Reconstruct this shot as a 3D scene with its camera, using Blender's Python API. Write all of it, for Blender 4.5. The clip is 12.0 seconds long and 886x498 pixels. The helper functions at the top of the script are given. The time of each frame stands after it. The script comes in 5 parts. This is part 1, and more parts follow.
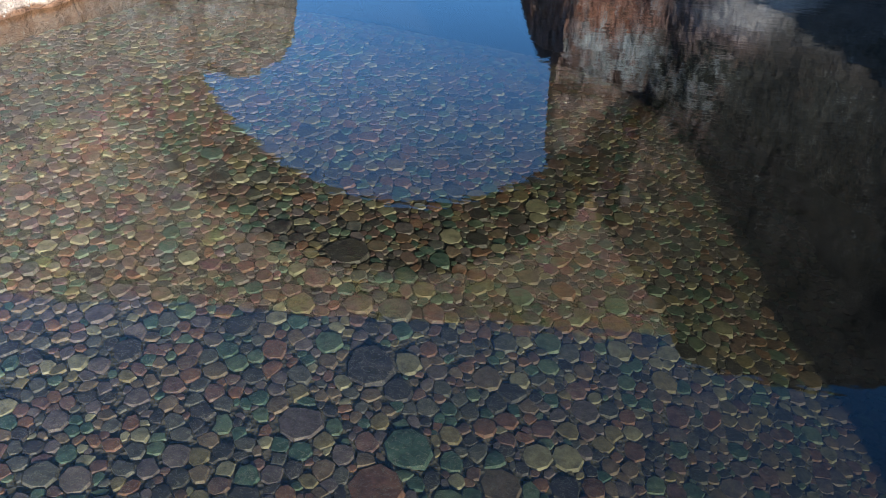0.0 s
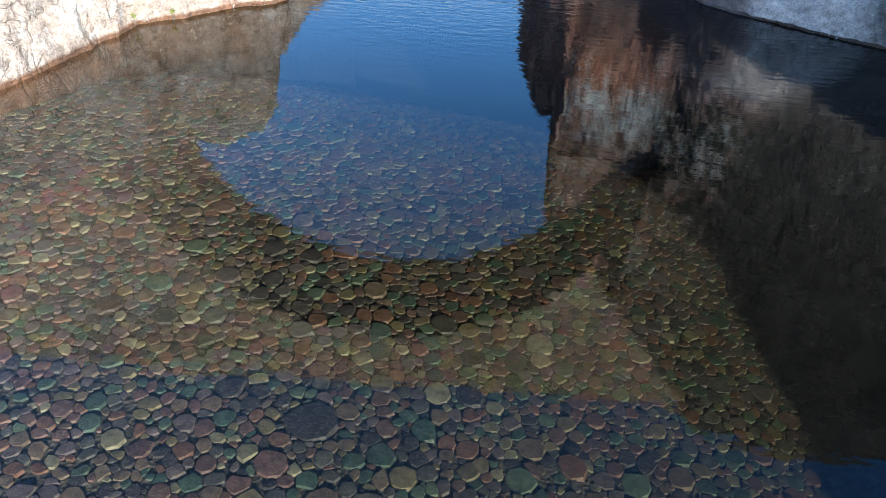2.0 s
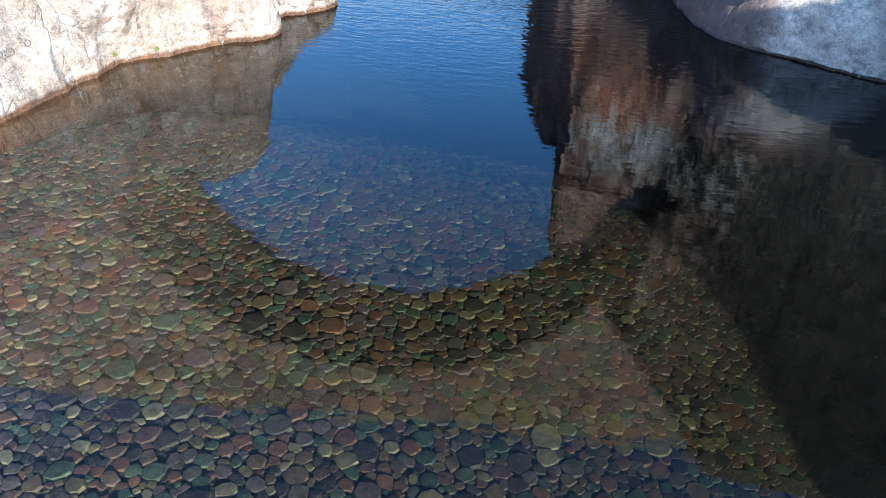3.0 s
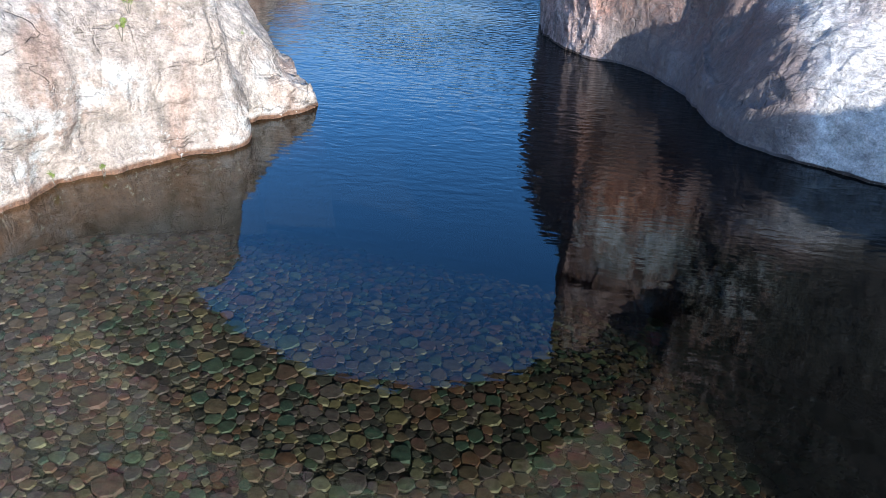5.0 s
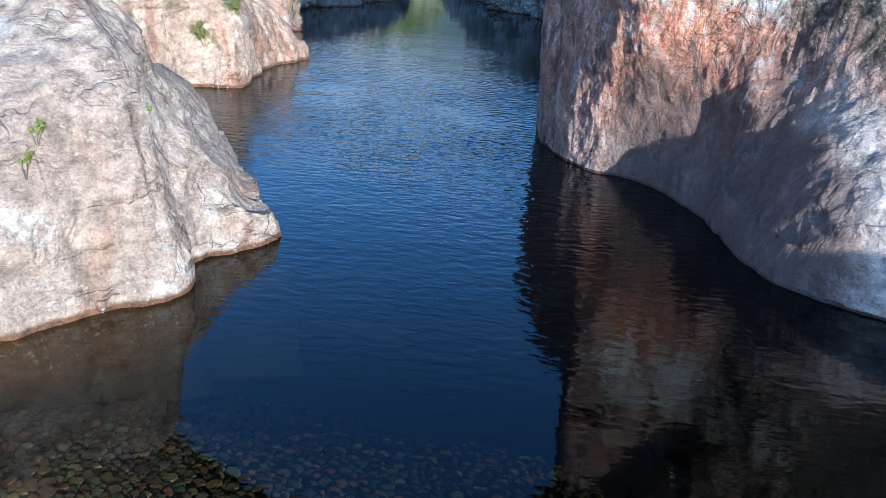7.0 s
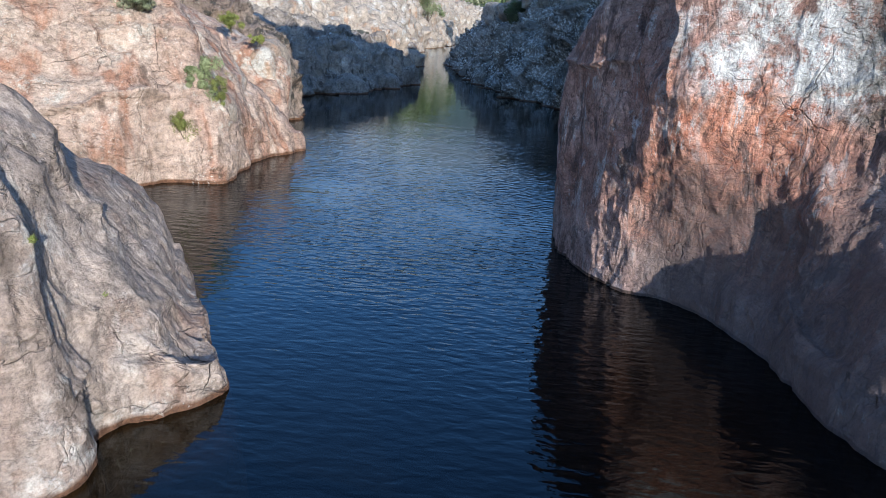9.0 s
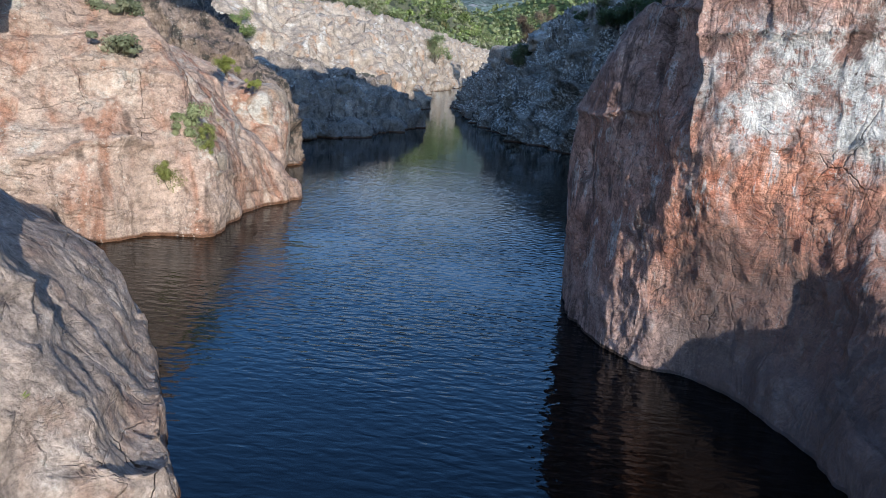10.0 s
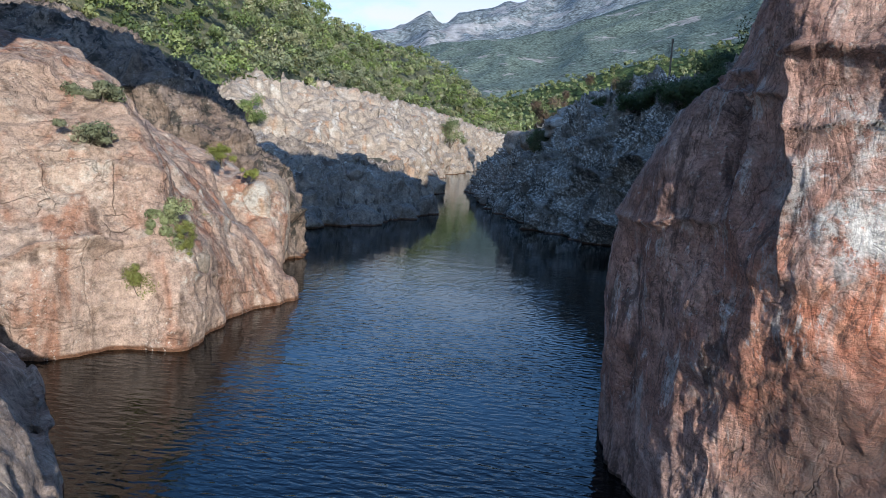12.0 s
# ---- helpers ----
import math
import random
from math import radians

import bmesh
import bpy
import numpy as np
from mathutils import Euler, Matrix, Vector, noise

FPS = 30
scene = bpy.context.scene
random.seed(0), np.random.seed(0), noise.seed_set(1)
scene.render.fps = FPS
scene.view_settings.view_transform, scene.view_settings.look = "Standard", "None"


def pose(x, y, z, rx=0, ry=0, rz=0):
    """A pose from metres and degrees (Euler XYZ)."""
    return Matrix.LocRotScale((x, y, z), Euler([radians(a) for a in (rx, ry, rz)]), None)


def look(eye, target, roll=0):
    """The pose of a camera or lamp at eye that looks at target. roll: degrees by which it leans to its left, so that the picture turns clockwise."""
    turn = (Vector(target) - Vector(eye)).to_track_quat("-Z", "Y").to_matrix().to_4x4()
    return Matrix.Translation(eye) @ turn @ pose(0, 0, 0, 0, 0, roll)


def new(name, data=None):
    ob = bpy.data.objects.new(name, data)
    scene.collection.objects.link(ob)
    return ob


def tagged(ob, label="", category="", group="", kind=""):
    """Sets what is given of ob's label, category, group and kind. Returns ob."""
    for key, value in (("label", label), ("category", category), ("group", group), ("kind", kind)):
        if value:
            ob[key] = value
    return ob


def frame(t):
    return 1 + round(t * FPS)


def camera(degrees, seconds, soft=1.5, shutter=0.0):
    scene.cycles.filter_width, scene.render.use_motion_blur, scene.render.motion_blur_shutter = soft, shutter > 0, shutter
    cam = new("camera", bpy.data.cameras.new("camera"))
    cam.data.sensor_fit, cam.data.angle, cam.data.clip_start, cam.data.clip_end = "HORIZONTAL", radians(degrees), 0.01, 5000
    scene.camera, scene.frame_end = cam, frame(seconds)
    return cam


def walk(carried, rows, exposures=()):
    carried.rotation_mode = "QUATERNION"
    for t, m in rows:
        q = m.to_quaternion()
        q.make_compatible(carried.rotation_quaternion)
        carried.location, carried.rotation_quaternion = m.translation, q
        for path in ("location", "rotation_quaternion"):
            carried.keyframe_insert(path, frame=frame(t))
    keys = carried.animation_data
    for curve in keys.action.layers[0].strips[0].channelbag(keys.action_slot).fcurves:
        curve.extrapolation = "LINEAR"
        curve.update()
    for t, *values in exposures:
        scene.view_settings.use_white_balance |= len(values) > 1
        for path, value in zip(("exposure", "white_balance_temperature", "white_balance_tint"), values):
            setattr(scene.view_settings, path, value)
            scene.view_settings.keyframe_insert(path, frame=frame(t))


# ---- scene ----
cam = camera(62.2, 12.0, soft=0.5)
PATH = [
    (0, (1.087, 0.823, 3.909), (0.969, 2.412, 2.701), 3.3),
    (0.5, (1.051, 1.223, 3.997), (0.938, 2.816, 2.792), 3.5),
    (1, (1.051, 1.649, 4.039), (0.931, 3.253, 2.851), 3.4),
    (1.5, (1.024, 2.049, 4.065), (0.908, 3.671, 2.901), 3.7),
    (2, (0.989, 2.47, 4.099), (0.872, 4.106, 2.954), 3.8),
    (2.5, (0.954, 2.924, 4.14), (0.833, 4.57, 3.011), 3.8),
    (2.7, (0.955, 3.12, 4.149), (0.827, 4.77, 3.026), 3.8),
    (4.3, (0.871, 4.686, 4.239), (0.733, 6.388, 3.197), 3.7),
    (4.5, (0.858, 4.889, 4.246), (0.719, 6.601, 3.223), 3.6),
    (5, (0.912, 5.403, 4.277), (0.759, 7.142, 3.301), 3.5),
    (5.5, (0.874, 5.952, 4.304), (0.718, 7.717, 3.376), 3.5),
    (6, (0.854, 6.522, 4.322), (0.696, 8.311, 3.442), 3.4),
    (6.5, (0.849, 7.081, 4.351), (0.686, 8.893, 3.52), 3.4),
    (7, (0.827, 7.667, 4.358), (0.663, 9.5, 3.574), 3.5),
    (7.2, (0.838, 7.913, 4.365), (0.669, 9.752, 3.598), 3.4),
    (8.8, (0.768, 10.015, 4.263), (0.561, 11.911, 3.66), 3.5),
    (9, (0.734, 10.274, 4.272), (0.519, 12.176, 3.69), 3.5),
    (9.5, (0.715, 10.951, 4.306), (0.484, 12.866, 3.775), 3.5),
    (10, (0.703, 11.65, 4.354), (0.459, 13.576, 3.874), 3.5),
    (10.5, (0.601, 12.337, 4.408), (0.339, 14.273, 3.979), 3.5),
    (11, (0.538, 13.011, 4.474), (0.257, 14.955, 4.097), 3.5),
    (11.5, (0.512, 13.645, 4.493), (0.22, 15.597, 4.169), 3.5),
    (12, (0.412, 14.17, 4.54), (0.11, 16.129, 4.271), 3.5),
]
EXPOSURES = [
    (0, 2.35, 6700, 5), (2.5, 2.33, 6450, 5), (4.5, 2.18, 5950, 4), (5.5, 2.02, 5950, 5), (7.0, 1.80, 5950, 6), (9.0, 1.37, 6400, 10), (12.0, 1.08, 6850, 12),
]
walk(cam, [(t, look(eye, target, roll)) for t, eye, target, roll in PATH], EXPOSURES)


# ---- world, sun ----
SUN_TO = Vector((0.50, -0.866, 0.0)).normalized()
SUN_EL = radians(15.2)


def make_world():
    w = bpy.data.worlds.new("sky")
    w.use_nodes = True
    scene.world = w
    nt = w.node_tree
    N, L = nt.nodes, nt.links
    N.clear()
    out, bg = N.new("ShaderNodeOutputWorld"), N.new("ShaderNodeBackground")
    sky = N.new("ShaderNodeTexSky")
    sky.sky_type, sky.sun_disc = "NISHITA", False
    sky.sun_elevation, sky.sun_rotation = SUN_EL, math.atan2(SUN_TO.x, SUN_TO.y)
    sky.air_density, sky.dust_density, sky.ozone_density = 1.0, 1.2, 6.0
    tc, mp = N.new("ShaderNodeTexCoord"), N.new("ShaderNodeMapping")
    mp.inputs["Scale"].default_value = (1.0, 1.0, 3.2)
    nz = N.new("ShaderNodeTexNoise")
    nz.inputs["Scale"].default_value, nz.inputs["Detail"].default_value, nz.inputs["Roughness"].default_value = 3.1, 8, 0.58
    ramp = N.new("ShaderNodeValToRGB")
    ramp.color_ramp.elements[0].position, ramp.color_ramp.elements[1].position = 0.33, 0.52
    sep = N.new("ShaderNodeSeparateXYZ")
    low = N.new("ShaderNodeMapRange")
    low.inputs["From Min"].default_value, low.inputs["From Max"].default_value = 0.30, 0.15
    mul = N.new("ShaderNodeMath")
    mul.operation = "MULTIPLY"
    mix = N.new("ShaderNodeMix")
    mix.data_type = "RGBA"
    mix.inputs["B"].default_value = (2.9, 3.05, 3.25, 1)
    L.new(tc.outputs["Generated"], mp.inputs["Vector"])
    L.new(mp.outputs["Vector"], nz.inputs["Vector"])
    L.new(nz.outputs["Fac"], ramp.inputs["Fac"])
    L.new(tc.outputs["Generated"], sep.inputs["Vector"])
    L.new(sep.outputs["Z"], low.inputs["Value"])
    L.new(ramp.outputs["Color"], mul.inputs[0])
    L.new(low.outputs["Result"], mul.inputs[1])
    L.new(mul.outputs["Value"], mix.inputs["Factor"])
    deep = N.new("ShaderNodeMix")
    deep.data_type, deep.blend_type = "RGBA", "MULTIPLY"
    deep.inputs["Factor"].default_value = 1.0
    deep.inputs["B"].default_value = (0.82, 0.96, 1.0, 1)
    L.new(sky.outputs["Color"], deep.inputs["A"])
    L.new(deep.outputs["Result"], mix.inputs["A"])
    L.new(mix.outputs["Result"], bg.inputs["Color"])
    bg.inputs["Strength"].default_value = 0.15
    L.new(bg.outputs["Background"], out.inputs["Surface"])


make_world()
sun = new("sun", bpy.data.lights.new("sun", "SUN"))
sun.data.energy, sun.data.angle, sun.data.color = 2.6, radians(0.6), (1.0, 0.955, 0.89)
sun_dir = SUN_TO * math.cos(SUN_EL) + Vector((0, 0, math.sin(SUN_EL)))
sun.matrix_world = look(sun_dir * 60, (0, 0, 0))


# ---- noise and mesh tools ----
def hash3(i, j, k, seed):
    h = (i * 374761393 + j * 668265263 + k * 2147483647 + seed * 974711) & 0xFFFFFFFF
    h = ((h ^ (h >> 13)) * 1274126177) & 0xFFFFFFFF
    h = ((h ^ (h >> 16)) * 2246822519) & 0xFFFFFFFF
    return ((h ^ (h >> 15)) & 0xFFFFFF) / 0xFFFFFF * 2 - 1


def vnoise(p, seed=0):
    """Smooth value noise, -1 to 1, at the rows of p."""
    f = np.floor(p)
    u = p - f
    i, j, k = (f[:, a].astype(np.int64) for a in range(3))
    u = u * u * u * (u * (u * 6 - 15) + 10)
    r = 0
    for a in (0, 1):
        for b in (0, 1):
            for c in (0, 1):
                w = (u[:, 0] if a else 1 - u[:, 0]) * (u[:, 1] if b else 1 - u[:, 1]) * (u[:, 2] if c else 1 - u[:, 2])
                r = r + w * hash3(i + a, j + b, k + c, seed)
    return r


def fbm(p, octaves=4, seed=0, gain=0.5, lac=2.03):
    r, a, q = 0, 1.0, np.array(p, float)
    for o in range(octaves):
        r = r + a * vnoise(q, seed + o)
        q, a = q * lac + 11.7, a * gain
    return r


def ridged(p, octaves=3, seed=0):
    r, a, q = 0, 1.0, np.array(p, float)
    for o in range(octaves):
        r = r + a * (1 - 2 * np.abs(vnoise(q, seed + o)))
        q, a = q * 2.1 + 5.3, a * 0.5
    return r


def planes(p, size, seed=0):
    """Flat slabs that meet in sharp edges: heights at the corners of a lattice of tetrahedra, joined by planes. About -1 to 1."""
    turn = np.array(Euler((0.5 + seed, 0.8, 0.3 * seed)).to_matrix())
    q = np.asarray(p) @ turn.T / size
    q = q + 0.35 * np.stack([vnoise(q * 0.8 + 3.1 * a, seed + 5 + a) for a in range(3)], 1)
    f = np.floor(q)
    u = q - f
    order = np.argsort(-u, axis=1)
    c = f.astype(np.int64)
    rows = np.arange(len(q))
    us = np.take_along_axis(u, order, 1)
    w = np.concatenate([1 - us[:, :1], us[:, :1] - us[:, 1:2], us[:, 1:2] - us[:, 2:], us[:, 2:]], 1)
    r = w[:, 0] * hash3(c[:, 0], c[:, 1], c[:, 2], seed)
    for k in range(3):
        c = c.copy()
        c[rows, order[:, k]] += 1
        r = r + w[:, k + 1] * hash3(c[:, 0], c[:, 1], c[:, 2], seed)
    return r


def worley(p, size, seed=0):
    """Rounded blocks with clefts between them: how far a point lies from the nearest cleft, in block sizes, and a number for each block."""
    q = np.asarray(p) / size
    q = q + 0.25 * np.stack([vnoise(q * 1.3 + 2.7 * a, seed + 5 + a) for a in range(3)], 1)
    c = np.floor(q).astype(np.int64)
    f1, f2, mark = np.full(len(q), 9.0), np.full(len(q), 9.0), np.zeros(len(q))
    for a in (-1, 0, 1):
        for b in (-1, 0, 1):
            for e in (-1, 0, 1):
                i, j, k = c[:, 0] + a, c[:, 1] + b, c[:, 2] + e
                o = np.stack([i + 0.5 + 0.42 * hash3(i, j, k, seed), j + 0.5 + 0.42 * hash3(i, j, k, seed + 1), k + 0.5 + 0.42 * hash3(i, j, k, seed + 2)], 1)
                d = np.linalg.norm(q - o, axis=1)
                f2 = np.where(d < f1, f1, np.minimum(f2, d))
                mark = np.where(d < f1, hash3(i, j, k, seed + 3), mark)
                f1 = np.minimum(f1, d)
    return f2 - f1, mark


def near_line(p, n, line):
    """Distance of each point to a broken line along the surface with normals n."""
    d = np.full(len(p), 99.0)
    for a, b in zip(np.array(line[:-1], float), np.array(line[1:], float)):
        t = np.clip((p - a) @ (b - a) / ((b - a) @ (b - a)), 0, 1)
        o = p - (a + t[:, None] * (b - a))
        h = (o * n).sum(1)
        o = o - n * (np.clip(h, -0.6, 0.6))[:, None]
        d = np.minimum(d, np.linalg.norm(o, axis=1))
    return d


def mesh_of(name, verts, faces, mat, smooth=True):
    me = bpy.data.meshes.new(name)
    verts, faces = np.asarray(verts, np.float32), np.asarray(faces, np.int32)
    n = faces.shape[1]
    me.vertices.add(len(verts))
    me.vertices.foreach_set("co", verts.ravel())
    me.loops.add(faces.size)
    me.loops.foreach_set("vertex_index", faces.ravel())
    me.polygons.add(len(faces))
    me.polygons.foreach_set("loop_start", np.arange(len(faces), dtype=np.int32) * n)
    me.polygons.foreach_set("use_smooth", np.full(len(faces), smooth))
    me.materials.append(mat)
    me.update()
    me.validate()
    return me


def grid_faces(nu, nv):
    a = (np.arange(nu - 1)[:, None] * nv + np.arange(nv - 1)[None, :]).ravel()
    return np.stack([a, a + nv, a + nv + 1, a + 1], 1)


def catmull(P, n):
    """P: k rows of anything; n samples of the smooth curve through them."""
    P = np.asarray(P, float)
    k = len(P)
    s = np.linspace(0, k - 1, n)
    i = np.minimum(s.astype(int), k - 2)
    t = (s - i).reshape(-1, *([1] * (P.ndim - 1)))
    g = lambda j: P[np.clip(j, 0, k - 1)]
    a, b, c, d = g(i - 1), g(i), g(i + 1), g(i + 2)
    return 0.5 * (2 * b + (c - a) * t + (2 * a - 5 * b + 4 * c - d) * t ** 2 + (3 * b - a - 3 * c + d) * t ** 3)


def resample(line, n):
    line = np.asarray(line, float)
    s = np.concatenate([[0], np.cumsum(np.linalg.norm(np.diff(line, axis=0), axis=1))])
    u = np.linspace(0, s[-1], n)
    return np.stack([np.interp(u, s, line[:, a]) for a in range(line.shape[1])], 1)


def rows_of(line, n):
    """n rows up a column, close together from the waterline to the height that is seen, wide apart below and far above."""
    step = np.linalg.norm(np.diff(line, axis=0), axis=1) * np.where(line[1:, 2] < -0.4, 0.12, np.where(line[1:, 2] > 9.5, 0.35, 1.0))
    c = np.concatenate([[0], np.cumsum(step)])
    u = np.linspace(0, c[-1], n)
    return np.stack([np.interp(u, c, line[:, a]) for a in range(3)], 1)


def grid_normals(G):
    du, dv = np.gradient(G, axis=0), np.gradient(G, axis=1)
    n = np.cross(du, dv)
    return n / np.maximum(np.linalg.norm(n, axis=2, keepdims=True), 1e-6)


def loft_rock(name, columns, nu, nv, mat, rough=(0.2, 0.07, 0.02), block=0.0, size=1.6, sign=1.0, seed=0, grain=(1, 1, 1), slab=0.0, slab_size=1.5, grooves=(), swells=(), joints=(), crags=()):
    """A rock through upright columns: each a foot (x, y), a way inland (dx, dy) and rows of (inset, height)."""
    cols = []
    for (x, y), (dx, dy), prof in columns:
        l = math.hypot(dx, dy)
        line = [(x + dx / l * i, y + dy / l * i, z) for i, z in prof]
        cols.append(resample(catmull(line, 240), 160))
    G = catmull(np.array(cols), nu)
    G = np.stack([rows_of(c, nv) for c in G])
    n = grid_normals(G) * sign
    p = G.reshape(-1, 3)
    q = p * np.array(grain)
    warp = np.stack([fbm(q * 0.7, 3, seed + 50 + a) for a in range(3)], 1)
    d = rough[0] * fbm(q * 0.45 + warp * 0.3, 3, seed) + rough[1] * ridged(q * 1.7 + warp * 0.5, 3, seed + 7) + rough[2] * fbm(q * 7, 3, seed + 20)
    if block:
        for k, (f, g) in enumerate(((1.0, 1.0), (0.45, 0.5))):
            h = planes(q + warp * 0.25, size * f, seed + 30 + k)
            d = d + block * g * (0.35 * h + 0.65 * np.round(h * 3.6) / 3.6)
    if slab:
        w = q + warp * 0.2
        d = d + slab * (planes(w, slab_size, seed + 60) + 0.42 * planes(w, slab_size * 0.42, seed + 61) + 0.26 * planes(w, slab_size * 0.18, seed + 62) + 0.11 * planes(w, slab_size * 0.075, seed + 63))
    for size_c, depth_c in crags:
        gap, mark = worley(q + warp * 0.15, size_c, seed + 80)
        d = d + depth_c * (np.sqrt(np.clip(gap * 2.2, 0, 1)) - 0.7 + 0.28 * mark)
    wander = p + 0.05 * np.stack([fbm(p * 2.5, 3, seed + 70 + a) for a in range(3)], 1)
    for line, width, depth in grooves:
        e = near_line(wander, n.reshape(-1, 3), line) / width
        d = d - depth * (0.75 * np.exp(-e ** 2) + 0.25 * np.exp(-(e / 4) ** 2))
    for axis, level, tilt, lo, hi, width, depth in joints:
        u, v = (wander[:, 0], wander[:, 2]) if axis == "level" else (wander[:, 2], wander[:, 0])
        e = (v - level - tilt * (u - lo)) / width
        ends = np.clip((u - lo) / 0.15, 0, 1) * np.clip((hi - u) / 0.15, 0, 1) * (p[:, 1] < 26.5)
        d = d - depth * ends * (0.7 * np.exp(-e ** 2) + 0.3 * np.exp(-(e / 4) ** 2))
    for at, size3, height in swells:
        e = (((p - np.array(at)) / np.array(size3)) ** 2).sum(1)
        d = d + height * np.exp(-e ** 2)
    G = G + (n.reshape(-1, 3) * d[:, None]).reshape(G.shape)
    f = grid_faces(nu, nv)
    if sign < 0:
        f = f[:, ::-1]
    return new(name, mesh_of(name, G.reshape(-1, 3), f, mat))


# ---- materials ----
class Mat:
    """A node material under construction."""

    def __init__(self, name):
        self.m = bpy.data.materials.new(name)
        self.m.use_nodes = True
        self.nt = self.m.node_tree
        self.nt.nodes.clear()
        self.out = self.nt.nodes.new("ShaderNodeOutputMaterial")
        self.pos = self.node("ShaderNodeNewGeometry").outputs["Position"]

    def node(self, kind, **inputs):
        n = self.nt.nodes.new(kind)
        for k, v in inputs.items():
            self.put(n.inputs[k.replace("_", " ")], v)
        return n

    def put(self, socket, v):
        if isinstance(v, bpy.types.NodeSocket):
            self.nt.links.new(v, socket)
        else:
            socket.default_value = v

    def scaled(self, sx, sy, sz, rot=(0, 0, 0), src=None):
        n = self.node("ShaderNodeMapping", Vector=src or self.pos, Scale=(sx, sy, sz), Rotation=rot)
        return n.outputs["Vector"]

    def noise(self, scale, detail=5, rough=0.55, vec=None, dist=0.0):
        return self.node("ShaderNodeTexNoise", Vector=vec or self.pos, Scale=scale, Detail=detail, Roughness=rough, Distortion=dist).outputs["Fac"]

    def voronoi(self, scale, feature="F1", vec=None, out="Distance"):
        n = self.node("ShaderNodeTexVoronoi", Vector=vec or self.pos, Scale=scale)
        n.feature = feature
        return n.outputs[out]

    def ramp(self, fac, *stops):
        n = self.node("ShaderNodeValToRGB", Fac=fac)
        e = n.color_ramp.elements
        while len(e) < len(stops):
            e.new(0.5)
        for el, (p, c) in zip(e, stops):
            el.position = p
            el.color = (c, c, c, 1) if isinstance(c, (int, float)) else (*c, 1)
        return n.outputs["Color"]

    def mix(self, fac, a, b, blend="MIX"):
        n = self.nt.nodes.new("ShaderNodeMix")
        n.data_type, n.blend_type = "RGBA", blend
        col = lambda c: (*c, 1) if isinstance(c, tuple) and len(c) == 3 else c
        self.put(n.inputs["Factor"], fac)
        self.put(n.inputs["A"], col(a))
        self.put(n.inputs["B"], col(b))
        return n.outputs["Result"]

    def math(self, op, a, b=0.0):
        n = self.nt.nodes.new("ShaderNodeMath")
        n.operation = op
        self.put(n.inputs[0], a)
        self.put(n.inputs[1], b)
        return n.outputs["Value"]

    def bump(self, height, strength=0.5, distance=0.05, normal=None):
        n = self.node("ShaderNodeBump", Height=height, Strength=strength, Distance=distance)
        if normal:
            self.put(n.inputs["Normal"], normal)
        return n.outputs["Normal"]

    def done(self, color, rough=0.8, normal=None, **more):
        b = self.node("ShaderNodeBsdfPrincipled", Base_Color=color if not isinstance(color, tuple) else (*color, 1), Roughness=rough)
        for k, v in more.items():
            self.put(b.inputs[k.replace("_", " ")], v)
        if normal:
            self.put(b.inputs["Normal"], normal)
        self.nt.links.new(b.outputs["BSDF"], self.out.inputs["Surface"])
        return self.m


